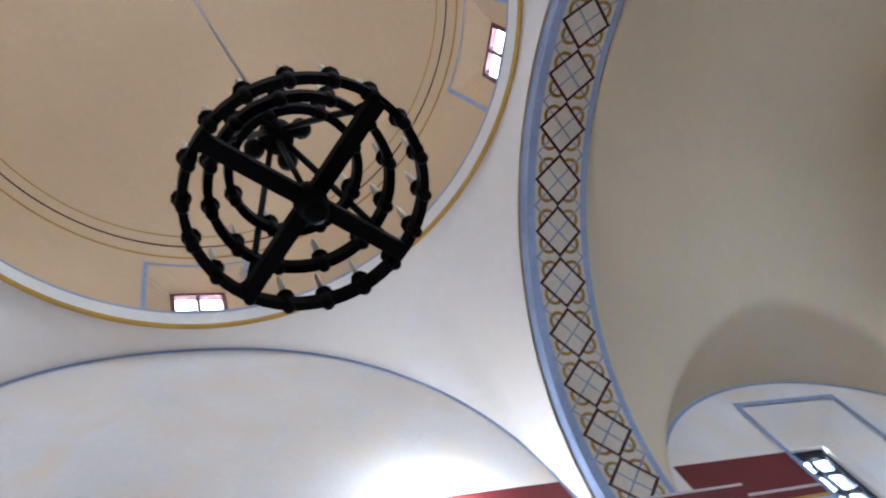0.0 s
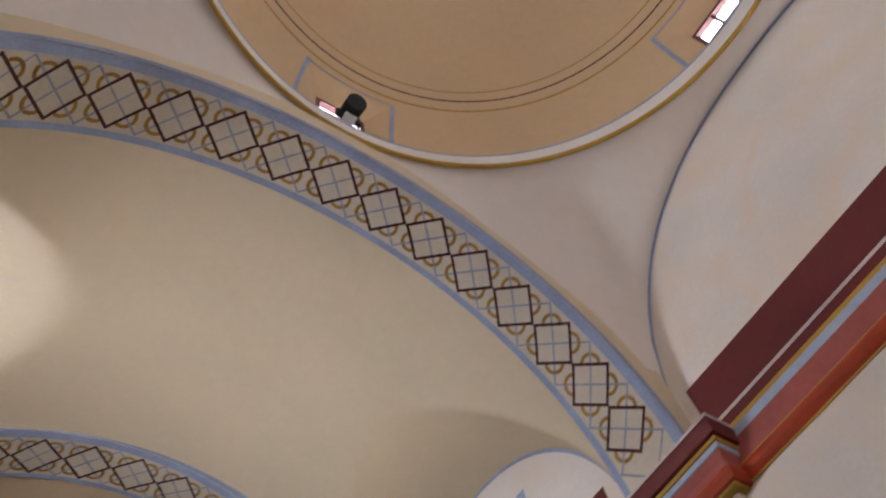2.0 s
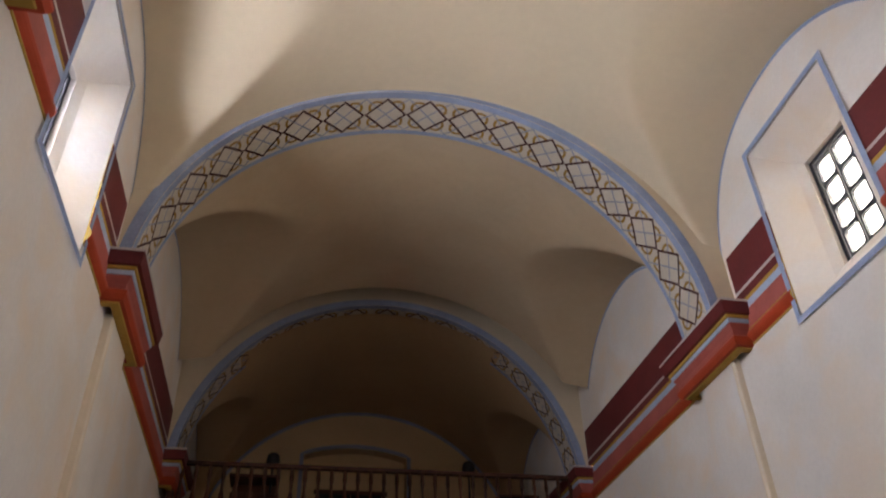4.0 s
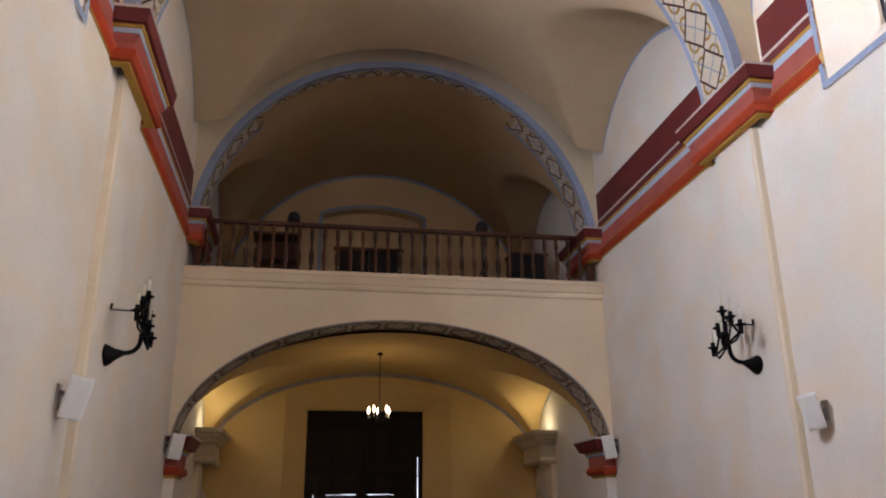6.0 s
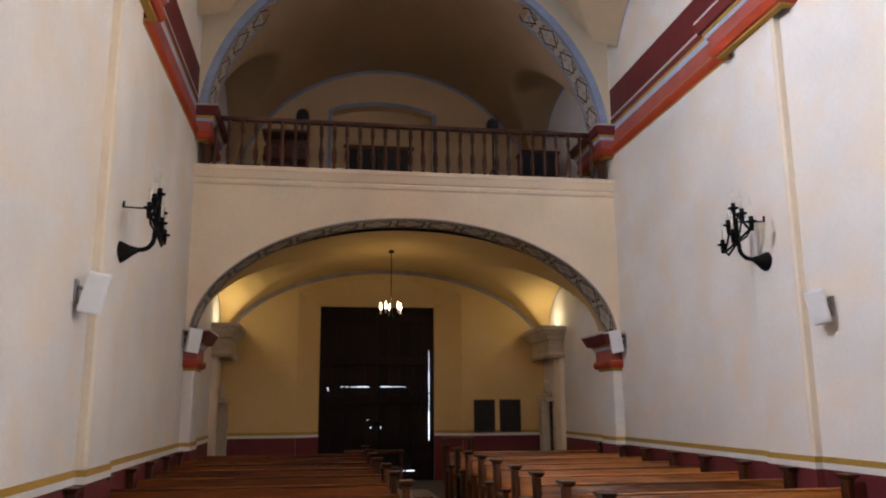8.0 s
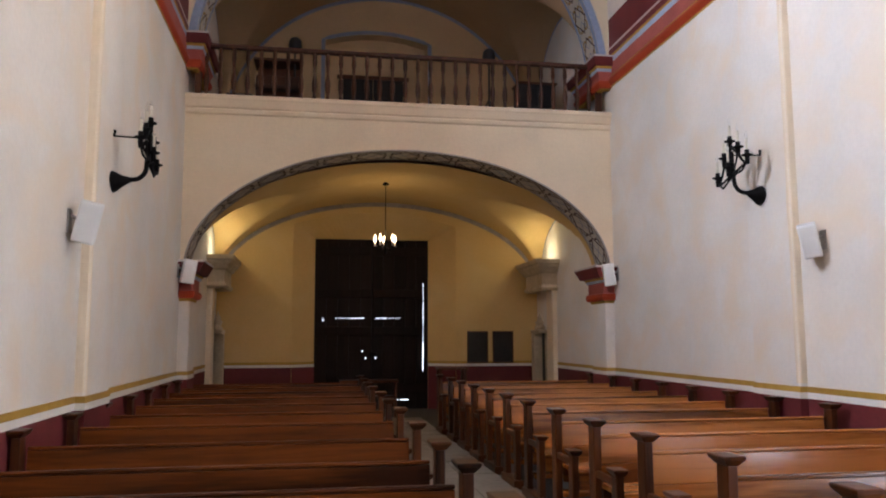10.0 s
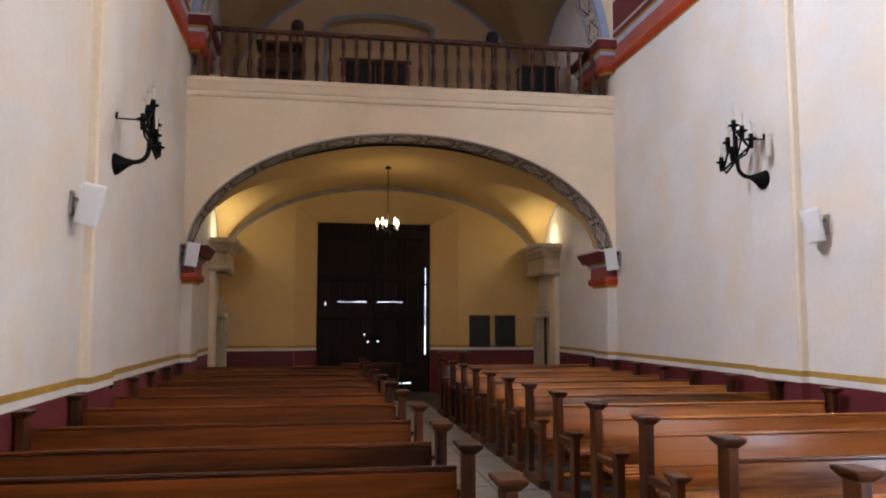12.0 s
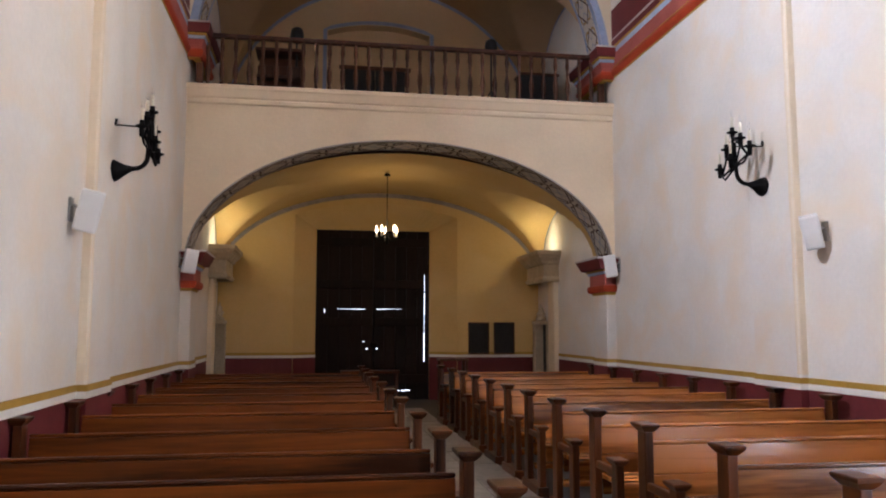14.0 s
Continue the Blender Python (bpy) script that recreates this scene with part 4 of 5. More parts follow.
bm = bmesh.new()
xw = sorted({-H, H, RX0, RX1, NX0, NX1, *[RX0 + (RX1 - RX0) * k / 24 for k in range(25)], *[NX0 + (NX1 - NX0) * k / 24 for k in range(25)]})
for a, b in zip(xw, xw[1:]):
    mx = (a + b) / 2
    lo = (recess_z(a), recess_z(b)) if RX0 < mx < RX1 else (0, 0)
    quad(bm, (a, Y_END, lo[0]), (b, Y_END, lo[1]), (b, Y_END, 4.9), (a, Y_END, 4.9), 1)
    lo = (niche_z(a), niche_z(b)) if NX0 < mx < NX1 else (4.9, 4.9)
    quad(bm, (a, Y_END, lo[0]), (b, Y_END, lo[1]), (b, Y_END, 9.6), (a, Y_END, 9.6), 0)
YD = Y_END + 0.36
for a, b in zip(xw, xw[1:]):
    mx = (a + b) / 2
    if RX0 < mx < RX1:
        f = lambda x: DX0 + (x - RX0) / (RX1 - RX0) * (DX1 - DX0)
        quad(bm, (a, Y_END, recess_z(a)), (b, Y_END, recess_z(b)), (f(b), YD, DZ), (f(a), YD, DZ), 1)
    if NX0 < mx < NX1:
        quad(bm, (a, Y_END, niche_z(a)), (b, Y_END, niche_z(b)), (b, Y_END + 0.3, niche_z(b)), (a, Y_END + 0.3, niche_z(a)), 0)
        quad(bm, (a, Y_END + 0.3, 4.9), (b, Y_END + 0.3, 4.9), (b, Y_END + 0.3, niche_z(b)), (a, Y_END + 0.3, niche_z(a)), 0)
for xr, xd in ((RX0, DX0), (RX1, DX1)):
    quad(bm, (xr, Y_END, 0), (xr, Y_END, recess_z(xr)), (xd, YD, DZ), (xd, YD, 0), 1)
for xn in (NX0, NX1):
    quad(bm, (xn, Y_END, 4.9), (xn, Y_END, 7.84), (xn, Y_END + 0.3, 7.84), (xn, Y_END + 0.3, 4.9), 0)
structure("wall_entrance", bm, [LOFT_WALL, LAMPLIT_YELLOW], "plastered entrance wall with a splayed arched door recess", "wall")
for x0, x1, z0 in ((-H - 0.55, DX0, 0), (DX1, H + 0.55, 0), (DX0, DX1, DZ)):
    bm = bmesh.new()
    box(bm, x0, x1, YD + 0.004, YD + 0.5, z0, 9.9)
    structure("wall_entrance_outer", bm, LAMPLIT_YELLOW, "thick masonry of the entrance wall behind the door recess", "wall")
# dado and painted lines on the entrance wall
bm = bmesh.new()
for a, b in ((-H, RX0), (RX1, H)):
    for z0, z1, mt in ((0, 0.90, 0), (0.90, 0.955, 1), (0.955, 1.01, 2)):
        quad(bm, (a, Y_END - 0.006, z0), (b, Y_END - 0.006, z0), (b, Y_END - 0.006, z1), (a, Y_END - 0.006, z1), mt)
for xr, xd, k in ((RX0, DX0, 0.006), (RX1, DX1, -0.006)):
    for z0, z1, mt in ((0, 0.90, 0), (0.90, 0.955, 1), (0.955, 1.01, 2)):
        quad(bm, (xr + k, Y_END - 0.006, z0), (xd + k, YD - 0.006, z0), (xd + k, YD - 0.006, z1), (xr + k, Y_END - 0.006, z1), mt)
structure("trim_dado_entrance", bm, [DADO_RED, WHITE_LINE, OCHRE], "dark red dado with white and ochre lines on the entrance wall", "painted trim")
bm = bmesh.new()
ribbon(bm, [(x, Y_END - 0.006, under_z(x) - 0.05) for x in us[3:-3]], lambda p: (0, -1, 0), 0.09)
structure("trim_entrance_arch_line", bm, LOFT_BORDER, "blue grey painted line where the low vault meets the wall", "painted trim")
bm = bmesh.new()
ribbon(bm, [(x, Y_END - 0.006, barrel(x, 5.62, 3.25) - 0.04) for x in us[6:-6]], lambda p: (0, -1, 0), 0.07)
structure("trim_loft_arch_line", bm, BLUE, "blue painted line where the loft vault meets the wall", "painted trim")
bm = bmesh.new()
nl = [(NX0 - 0.05, Y_END - 0.006, 4.9), (NX0 - 0.05, Y_END - 0.006, 7.86)]
nl += [(NX0 + (NX1 - NX0) * k / 24, Y_END - 0.006, niche_z(NX0 + (NX1 - NX0) * k / 24) + 0.05) for k in range(1, 24)]
nl += [(NX1 + 0.05, Y_END - 0.006, 7.86), (NX1 + 0.05, Y_END - 0.006, 4.9)]
ribbon(bm, nl, lambda p: (0, -1, 0), 0.08)
structure("trim_niche_line", bm, BLUE, "blue painted surround of the arched loft niche", "painted trim")

# entrance door: two leaves of boards
door = tagged(new("door_1"), "tall dark brown wooden double door, closed, daylight in its gaps", "door", kind="structure")
door.location = (0, YD + 0.05, 0)
mid = -0.18
for x0, x1 in ((DX0 + 0.01, mid - 0.004), (mid + 0.004, DX1 - 0.03)):
    nb = 5
    w = (x1 - x0) / nb
    for k in range(nb):
        part("board", boxed(x0 + k * w + 0.003, x0 + (k + 1) * w - 0.003, -0.02, 0.03, 0.03, DZ - 0.01, bevel=0.006), DOOR_WOOD, door)
    for z in (0.35, 1.55, 2.35, 3.25):
        part("rail", boxed(x0 + 0.02, x1 - 0.02, -0.05, -0.019, z, z + 0.18, bevel=0.008), DOOR_WOOD, door)
# unseen black sheet, added to stop sky light leaking between the boards
part("light_stop", boxed(DX0, DX1, 0.031, 0.06, 0.0, DZ), BLACK, door)
part("latch", boxed(mid - 0.06, mid + 0.10, -0.08, -0.045, 1.12, 1.20, bevel=0.01), IRON, door)
# daylight shining through the gaps of the door
for nm, x0, x1, z0, z1 in (("gap_horizontal", -0.96, -0.62, 1.909, 1.914), ("gap_horizontal", -0.62, -0.35, 1.908, 1.918), ("gap_horizontal", -0.11, 0.14, 1.908, 1.918), ("gap_horizontal", 0.14, 0.42, 1.910, 1.915),
                           ("gap_hinge_side", 0.914, 0.920, 2.3, 2.66), ("gap_hinge_side", 0.911, 0.921, 1.80, 2.26), ("gap_hinge_side", 0.912, 0.918, 1.44, 1.78), ("gap_hinge_side", 0.905, 0.921, 0.80, 1.42),
                           ("gap_latch", -0.39, -0.37, 1.21, 1.235), ("gap_latch", -0.32, -0.30, 1.06, 1.09), ("gap_latch", -0.11, -0.09, 1.06, 1.095), ("gap_edge", -1.213, -1.203, 1.83, 1.91), ("gap_bottom", 0.21, 0.39, 0.19, 0.205), ("gap_bottom", 0.43, 0.61, 0.19, 0.205)):
    part(nm, boxed(x0, x1, -0.056, -0.052, z0, z1), SLIT, door)
tagged(door)

# capitals of the corner piers under the loft, with uplights on top
for s in (-1, 1):
    bm = bmesh.new()
    x0, x1 = sorted((s * (H + 0.01), s * (H - 0.10)))
    box(bm, x0, x1, 15.50, 15.90, 0.0, 2.55, 0.02)
    structure("pilaster_entrance", bm, LOFT_FRONT, "cream corner pier under the loft", "pilaster")
    bm = bmesh.new()
    capital = [(0.0, 2.42), (0.03, 2.44), (0.045, 2.48), (0.02, 2.52), (0.01, 2.54), (0.01, 2.76), (0.05, 2.78), (0.07, 2.83), (0.13, 2.89), (0.14, 2.93), (0.18, 2.95), (0.18, 3.03), (-0.1, 3.035)]
    sweep(bm, [(s * H, 15.45), (s * (H - 0.30), 15.45), (s * (H - 0.30), Y_END - 0.24), (s * H, Y_END - 0.24)], [(p, z, 0) for p, z in capital], s)
    structure("trim_capital", bm, STONE, "moulded cream stone capital with an uplight on top", "capital")
    up = thing("uplight", (s * 3.17, 15.75, 3.036), "small uplight lamp standing on the capital", "lamp", "uplights under the loft")
    part("housing", turned([(0.05, 0.0), (0.06, 0.008), (0.06, 0.022), (0.05, 0.025)], 14), BLACK, up)
    part("lens", turned([(0.045, 0.026), (0.04, 0.029)], 14), glow_material("uplight_lens", (1.0, 0.82, 0.5), 6.0), up)
    up = thing("uplight", (s * 3.24, -1.95, 6.36), "small floodlight on a wall bracket above the cornice bands", "lamp", "uplights on the cornice")
    part("housing", boxed(-0.045, 0.045, -0.07, 0.07, 0.0, 0.07, bevel=0.012), WHITE_PLASTIC, up)
    x0, x1 = sorted((s * 0.04, s * 0.115))
    part("bracket", boxed(x0, x1, -0.03, 0.03, -0.02, 0.03, bevel=0.005), WHITE_PLASTIC, up)
    part("lens", boxed(-0.04, 0.04, -0.08, 0.08, 0.071, 0.076), glow_material("floodlight_lens", (1.0, 0.96, 0.88), 30.0), up)


# carved side doorways under the loft
def side_doorway(s):
    t = thing("side_doorway", (s * H, 16.30, 0), "small carved cream stone doorway with a finial and a black panel as its dark opening", "doorway", "side doorways under the loft")
    x0, x1 = sorted((-s * 0.22, 0.0))
    n0, n1 = sorted((-s * 0.07, 0.0))
    part("jamb", boxed(x0, x1, 0.14, 0.32, 0, 1.58, bevel=0.015), STONE, t)
    part("jamb", boxed(n0, n1, -0.22, -0.14, 0, 1.58, bevel=0.012), STONE, t)
    part("lintel", boxed(x0 - 0.01, x1 + 0.01, -0.24, 0.34, 1.58, 1.66, bevel=0.02), STONE, t)
    # no hole in the wall: a black panel stands in for the shade inside
    xo0, xo1 = sorted((-s * 0.04, -s * 0.008))
    part("opening", boxed(xo0, xo1, -0.14, 0.14, 0.0, 1.58), BLACK, t)
    part("finial", turned([(0.08, 0), (0.11, 0.03), (0.06, 0.07), (0.08, 0.12), (0.10, 0.15), (0.05, 0.20), (0.06, 0.24), (0.02, 0.30), (0.008, 0.36)], 12, (-s * 0.11, 0.05, 1.66)), STONE, t)
    for dy in (-0.16, 0.26):
        part("volute", turned([(0.04, 0), (0.06, 0.03), (0.04, 0.07), (0.015, 0.11)], 10, (-s * 0.11, dy, 1.66)), STONE, t)


side_doorway(1)
side_doorway(-1)

# notice boards on the entrance wall
for x in (2.03, 2.58):
    nb = thing("notice_board", (x, Y_END - 0.006, 1.30), "dark framed notice board hung on the entrance wall", "notice board", "boards by the door")
    part("panel", boxed(-0.20, 0.20, -0.02, 0.0, -0.31, 0.31), BOARD, nb)
    for a, b, c, d in ((-0.225, 0.225, 0.31, 0.335), (-0.225, 0.225, -0.335, -0.31), (-0.225, -0.20, -0.31, 0.31), (0.20, 0.225, -0.31, 0.31)):
        part("frame", boxed(a, b, -0.035, 0.0, c, d, bevel=0.004), RAIL_WOOD, nb)

# low table by the door and a bench at its far side
tb = thing("side_table", (1.35, 16.2, 0), "small dark wooden table beside the entrance door", "table")
part("tabletop", boxed(-0.30, 0.30, -0.22, 0.22, 0.86, 0.90, bevel=0.008), RAIL_WOOD, tb)
for sx in (-1, 1):
    for sy in (-1, 1):
        part("leg", boxed(sx * 0.25 - 0.025, sx * 0.25 + 0.025, sy * 0.17 - 0.025, sy * 0.17 + 0.025, 0, 0.86), RAIL_WOOD, tb)
st = thing("stand", (-0.35, 15.6, 0), "low dark wooden stand in the aisle before the door", "stand")
part("tabletop", boxed(-0.55, 0.55, -0.2, 0.2, 0.66, 0.71, bevel=0.01), PEW, st)
part("shelf", boxed(-0.52, 0.52, -0.18, 0.18, 0.38, 0.41, bevel=0.006), RAIL_WOOD, st)
for sx in (-1, 1):
    part("side_panel", boxed(sx * 0.50 - 0.02, sx * 0.50 + 0.02, -0.18, 0.18, 0, 0.66, bevel=0.005), RAIL_WOOD, st)

# ---- balustrade of the loft ----
bal = tagged(new("balustrade"), "dark turned wooden balustrade on the loft ledge", "railing")
bal.location = (0, Y_LOFT + 0.15, LOFT_TOP + 0.006)
part("handrail", boxed(-3.17, 3.2, -0.05, 0.05, 0.79, 0.86, bevel=0.018), RAIL_WOOD, bal)
part("bottom_rail", boxed(-3.17, 3.2, -0.035, 0.035, 0.0, 0.045, bevel=0.01), RAIL_WOOD, bal)
prof = [(0.030, 0.045), (0.030, 0.10), (0.022, 0.12), (0.034, 0.18), (0.042, 0.27), (0.036, 0.36), (0.024, 0.42), (0.020, 0.48), (0.026, 0.52), (0.022, 0.56), (0.036, 0.64), (0.030, 0.70), (0.032, 0.79)]
bmB = turned(prof, 10)
first = part("baluster", bmB, RAIL_WOOD, bal)
for k in range(31):
    x = -3.08 + 0.2045 * k
    if k == 0:
        first.location = (x, 0, 0)
    else:
        o = new("baluster", first.data)
        o.parent, o.location = bal, (x, 0, 0)
for x in (-3.2, 3.22):
    part("end_post", boxed(x - 0.05, x + 0.05, -0.05, 0.05, 0, 0.90, bevel=0.01), RAIL_WOOD, bal)


# ---- things in the loft ----
def tripod_speaker(x, y):
    t = thing("speaker_on_tripod", (x, y, 4.9), "small black loudspeaker on a tripod stand in the loft", "speaker", "speakers in the loft")
    part("pole", tubed([(0, 0, 0.35), (0, 0, 1.45)], 0.018), BLACK, t)
    for k in range(3):
        a = 2 * math.pi * k / 3 + 0.5
        part("leg", tubed([(0, 0, 0.75), (0.42 * math.cos(a), 0.42 * math.sin(a), 0.0)], 0.013, 6), BLACK, t)
    part("cabinet", turned([(0.06, 1.40), (0.10, 1.43), (0.115, 1.52), (0.10, 1.62), (0.06, 1.66)], 14), BLACK, t)


tripod_speaker(-1.78, 13.6)
tripod_speaker(1.58, 13.6)
t = thing("organ_console", (-2.05, 13.75, 4.9), "dark wooden organ console standing in the loft", "organ")
part("body", boxed(-0.36, 0.36, -0.25, 0.25, 0.0, 0.95, bevel=0.015), RAIL_WOOD, t)
part("top", boxed(-0.40, 0.40, -0.28, 0.28, 1.20, 1.25, bevel=0.01), RAIL_WOOD, t)
part("back_panel", boxed(-0.36, 0.36, 0.12, 0.25, 0.95, 1.20, bevel=0.01), RAIL_WOOD, t)
part("key_shelf", boxed(-0.36, 0.36, -0.42, -0.25, 0.68, 0.74, bevel=0.01), RAIL_WOOD, t)
t = thing("equipment_case", (-2.65, 13.5, 4.9), "low dark equipment case in the loft", "case")
part("body", boxed(-0.2, 0.2, -0.2, 0.2, 0.02, 0.5, bevel=0.02), BLACK, t)
part("lid", boxed(-0.21, 0.21, -0.21, 0.21, 0.5, 0.56, bevel=0.015), BLACK, t)
t = thing("keyboard", (-2.9, 13.35, 4.9), "small grey keyboard leaning in the loft corner", "keyboard")
part("body", boxed(-0.16, 0.16, -0.12, 0.12, 0.0, 0.42, bevel=0.02), BLACK, t)
part("keys", boxed(-0.14, 0.14, -0.13, -0.121, 0.36, 0.40), WHITE_PLASTIC, t)
t = thing("cabinet", (2.72, 14.7, 4.9), "dark closed cabinet against the loft wall", "cabinet")
part("body", boxed(-0.36, 0.36, -0.2, 0.2, 0.0, 1.38, bevel=0.01), BLACK, t)
part("cornice", boxed(-0.39, 0.39, -0.23, 0.22, 1.38, 1.42, bevel=0.01), RAIL_WOOD, t)
for sx in (-1, 1):
    part("door", boxed(sx * 0.18 - 0.165, sx * 0.18 + 0.165, -0.225, -0.201, 0.05, 1.33, bevel=0.006), BLACK, t)
t = tagged(new("door_2"), "dark wooden double door set in the loft niche", "door", kind="structure")
t.location = (-0.2, Y_END + 0.27, 4.9)
for sx in (-1, 1):
    part("leaf", boxed(sx * 0.33 - 0.325, sx * 0.33 + 0.325, -0.03, 0.02, 0.0, 2.20, bevel=0.01), BLACK, t)
part("lintel", boxed(-0.78, 0.78, -0.06, 0.02, 2.20, 2.28, bevel=0.01), RAIL_WOOD, t)


# ---- wall loudspeakers ----
def wall_speaker(s, y, z, turn, tilt, size=1.0, reach=0.25, lean=8):
    t = thing("wall_speaker", (s * H, y, z), "white box loudspeaker tilted on a wall bracket", "speaker", "speakers on the nave walls")
    k = size
    bm = bmesh.new()
    box(bm, -0.10 * k, 0.10 * k, -0.09 * k, 0.09 * k, -0.19 * k, 0.19 * k, 0.014)
    cab = part("cabinet", bm, WHITE_PLASTIC, t)
    cab.matrix_basis = Matrix.Translation((-s * reach * k, 0, 0)) @ pose(0, 0, 0, tilt, -s * lean, turn)
    bm = bmesh.new()
    box(bm, -0.083 * k, 0.083 * k, -0.096 * k, -0.0905 * k, -0.17 * k, 0.17 * k, 0.002)
    g = part("grille", bm, WHITE_PLASTIC, cab)
    x0, x1 = sorted((0.0, -s * 0.02))
    part("wall_plate", boxed(x0, x1, -0.04, 0.04, -0.10 * k, 0.12 * k, bevel=0.004), GREY_BRACKET, t)
    part("bracket_arm", tubed([(-s * 0.01, 0, 0.06 * k), (-s * 0.6 * reach * k, 0.01, 0.02), (-s * 0.8 * reach * k, 0.0, 0.0)], 0.014), GREY_BRACKET, t)


wall_speaker(1, 7.24, 2.40, -36, 16, 0.84, 0.18, 10)
wall_speaker(-1, 7.22, 2.43, 14, 14, 0.88, 0.17, 12)
wall_speaker(1, 12.3, 2.48, -20, 4, 0.92, 0.17)
wall_speaker(-1, 12.3, 2.46, 20, 4, 0.92, 0.17)


# ---- iron candelabra on the walls ----
def sconce(s, y, z):
    t = thing("wall_candelabrum", (s * (H - 0.085), y, z), "black iron six-candle wall candelabrum with a trumpet base", "candelabrum", "candelabra on the nave walls")
    d = -s
    part("base_cone", tubed([(0, 0, 0), (d * 0.03, 0, 0.003), (d * 0.10, 0, 0.012), (d * 0.16, 0, 0.022)], 0.1, 18, [0.105, 0.095, 0.05, 0.026]), IRON, t)
    arm = [(d * 0.14, 0, 0.02)]
    for k in range(9):
        a = math.pi / 2 * k / 8
        arm.append((d * (0.18 + 0.12 * math.sin(a)), 0, 0.024 + 0.12 * (1 - math.cos(a))))
    arm.append((d * 0.305, 0, 0.22))
    part("arm", tubed(arm, 0.022, 10), IRON, t)
    # triangular frame of iron straps carrying the cups
    cups = [(0.02, 0.57), (0.13, 0.41), (-0.11, 0.48), (0.26, 0.22), (-0.26, 0.36), (0.0, 0.28)]
    xh = d * 0.32
    for (cy, cz), lean in zip(cups, (0.0, 0.01, -0.015, 0.02, -0.025, 0.04)):
        cx = xh + d * lean
        part("strap", tubed([(d * 0.31, 0, 0.20), (cx, cy * 0.6, cz - 0.13), (cx, cy, cz - 0.05)], 0.011, 6), IRON, t)
        bm = bmesh.new()
        lathe(bm, [(0.020, -0.09), (0.025, -0.04), (0.025, -0.01), (0.055, 0.0), (0.058, 0.012), (0.024, 0.014), (0.024, 0.06), (0.018, 0.062)], 12, (cx, cy, cz))
        part("candle_cup", bm, IRON, t)
        part("candle", turned([(0.013, 0.06), (0.013, 0.17), (0.010, 0.175)], 10, (cx, cy, cz)), CANDLE, t)
        part("bulb", turned([(0.008, 0.175), (0.013, 0.195), (0.014, 0.21), (0.008, 0.24), (0.002, 0.26)], 8, (cx, cy, cz)), BULB_CLEAR, t)
    bm = bmesh.new()
    box(bm, xh - 0.015, xh + 0.015, -0.03, 0.03, 0.18, 0.46, 0.006)
    part("centre_plate", bm, IRON, t)
    for a, b in (((0.26, 0.14), (0.02, 0.52)), ((-0.26, 0.28), (0.0, 0.52)), ((0.26, 0.14), (0.0, 0.21)), ((-0.26, 0.28), (0.0, 0.21))):
        part("brace", tubed([(xh, a[0], a[1]), (xh, b[0], b[1])], 0.013, 6), IRON, t)
    part("wall_stay", tubed([(0, -0.02, 0.43), (xh, 0.0, 0.42)], 0.008, 6), IRON, t)
    part("stay_hook", tubed([(0, -0.02, 0.43), (d * 0.015, -0.04, 0.45), (d * 0.02, -0.05, 0.48)], 0.012, 6), IRON, t)


sconce(1, 8.11, 2.99)
sconce(-1, 8.16, 2.95)


# ---- great iron chandelier under the dome ----
CH = thing("chandelier", (-0.22, -0.11, 4.70), "large black wrought-iron chandelier of three candle rings", "chandelier")


def iron_ring(r, z, w, h, n=64):
    bm = bmesh.new()
    rows = [[bm.verts.new((rr * math.cos(2 * math.pi * k / n), rr * math.sin(2 * math.pi * k / n), zz)) for k in range(n)]
            for rr, zz in ((r - w / 2, z), (r + w / 2, z), (r + w / 2, z + h), (r - w / 2, z + h))]
    for i in range(4):
        a, b = rows[i], rows[(i + 1) % 4]
        for k in range(n):
            bm.faces.new((a[k], a[(k + 1) % n], b[(k + 1) % n], b[k]))
    return bm


for r, z, cnt, ph in ((0.475, 0.0, 18, 0.1), (0.372, 0.14, 12, 0.2), (0.275, 0.31, 8, 0.3)):
    ring = part("ring", iron_ring(r, z, 0.035, 0.06), IRON, CH)
    for k in range(cnt):
        a = 2 * math.pi * k / cnt + ph
        c = (r * math.cos(a), r * math.sin(a), z)
        part("candle_cup", turned([(0.012, -0.03), (0.026, -0.015), (0.028, 0.05), (0.02, 0.07), (0.040, 0.08), (0.038, 0.09), (0.018, 0.10)], 10, c), IRON, ring)
        part("candle", turned([(0.014, 0.11), (0.014, 0.20), (0.012, 0.21), (0.014, 0.23), (0.003, 0.28)], 8, c), CANDLE, ring)
for a in (0.49, 0.49 + math.pi / 2):
    bm = bmesh.new()
    box(bm, -0.475, 0.475, -0.034, 0.034, -0.03, 0.03, 0.006)
    o = part("cross_beam", bm, IRON, CH)
    o.rotation_euler = (0, 0, a)
part("centre_boss", turned([(0.02, -0.16), (0.05, -0.13), (0.035, -0.08), (0.065, -0.05), (0.07, 0.0), (0.06, 0.06), (0.03, 0.10)], 14), IRON, CH)
part("upper_boss", turned([(0.03, 0.76), (0.08, 0.79), (0.09, 0.84), (0.05, 0.88), (0.05, 0.94), (0.02, 0.98)], 14), IRON, CH)
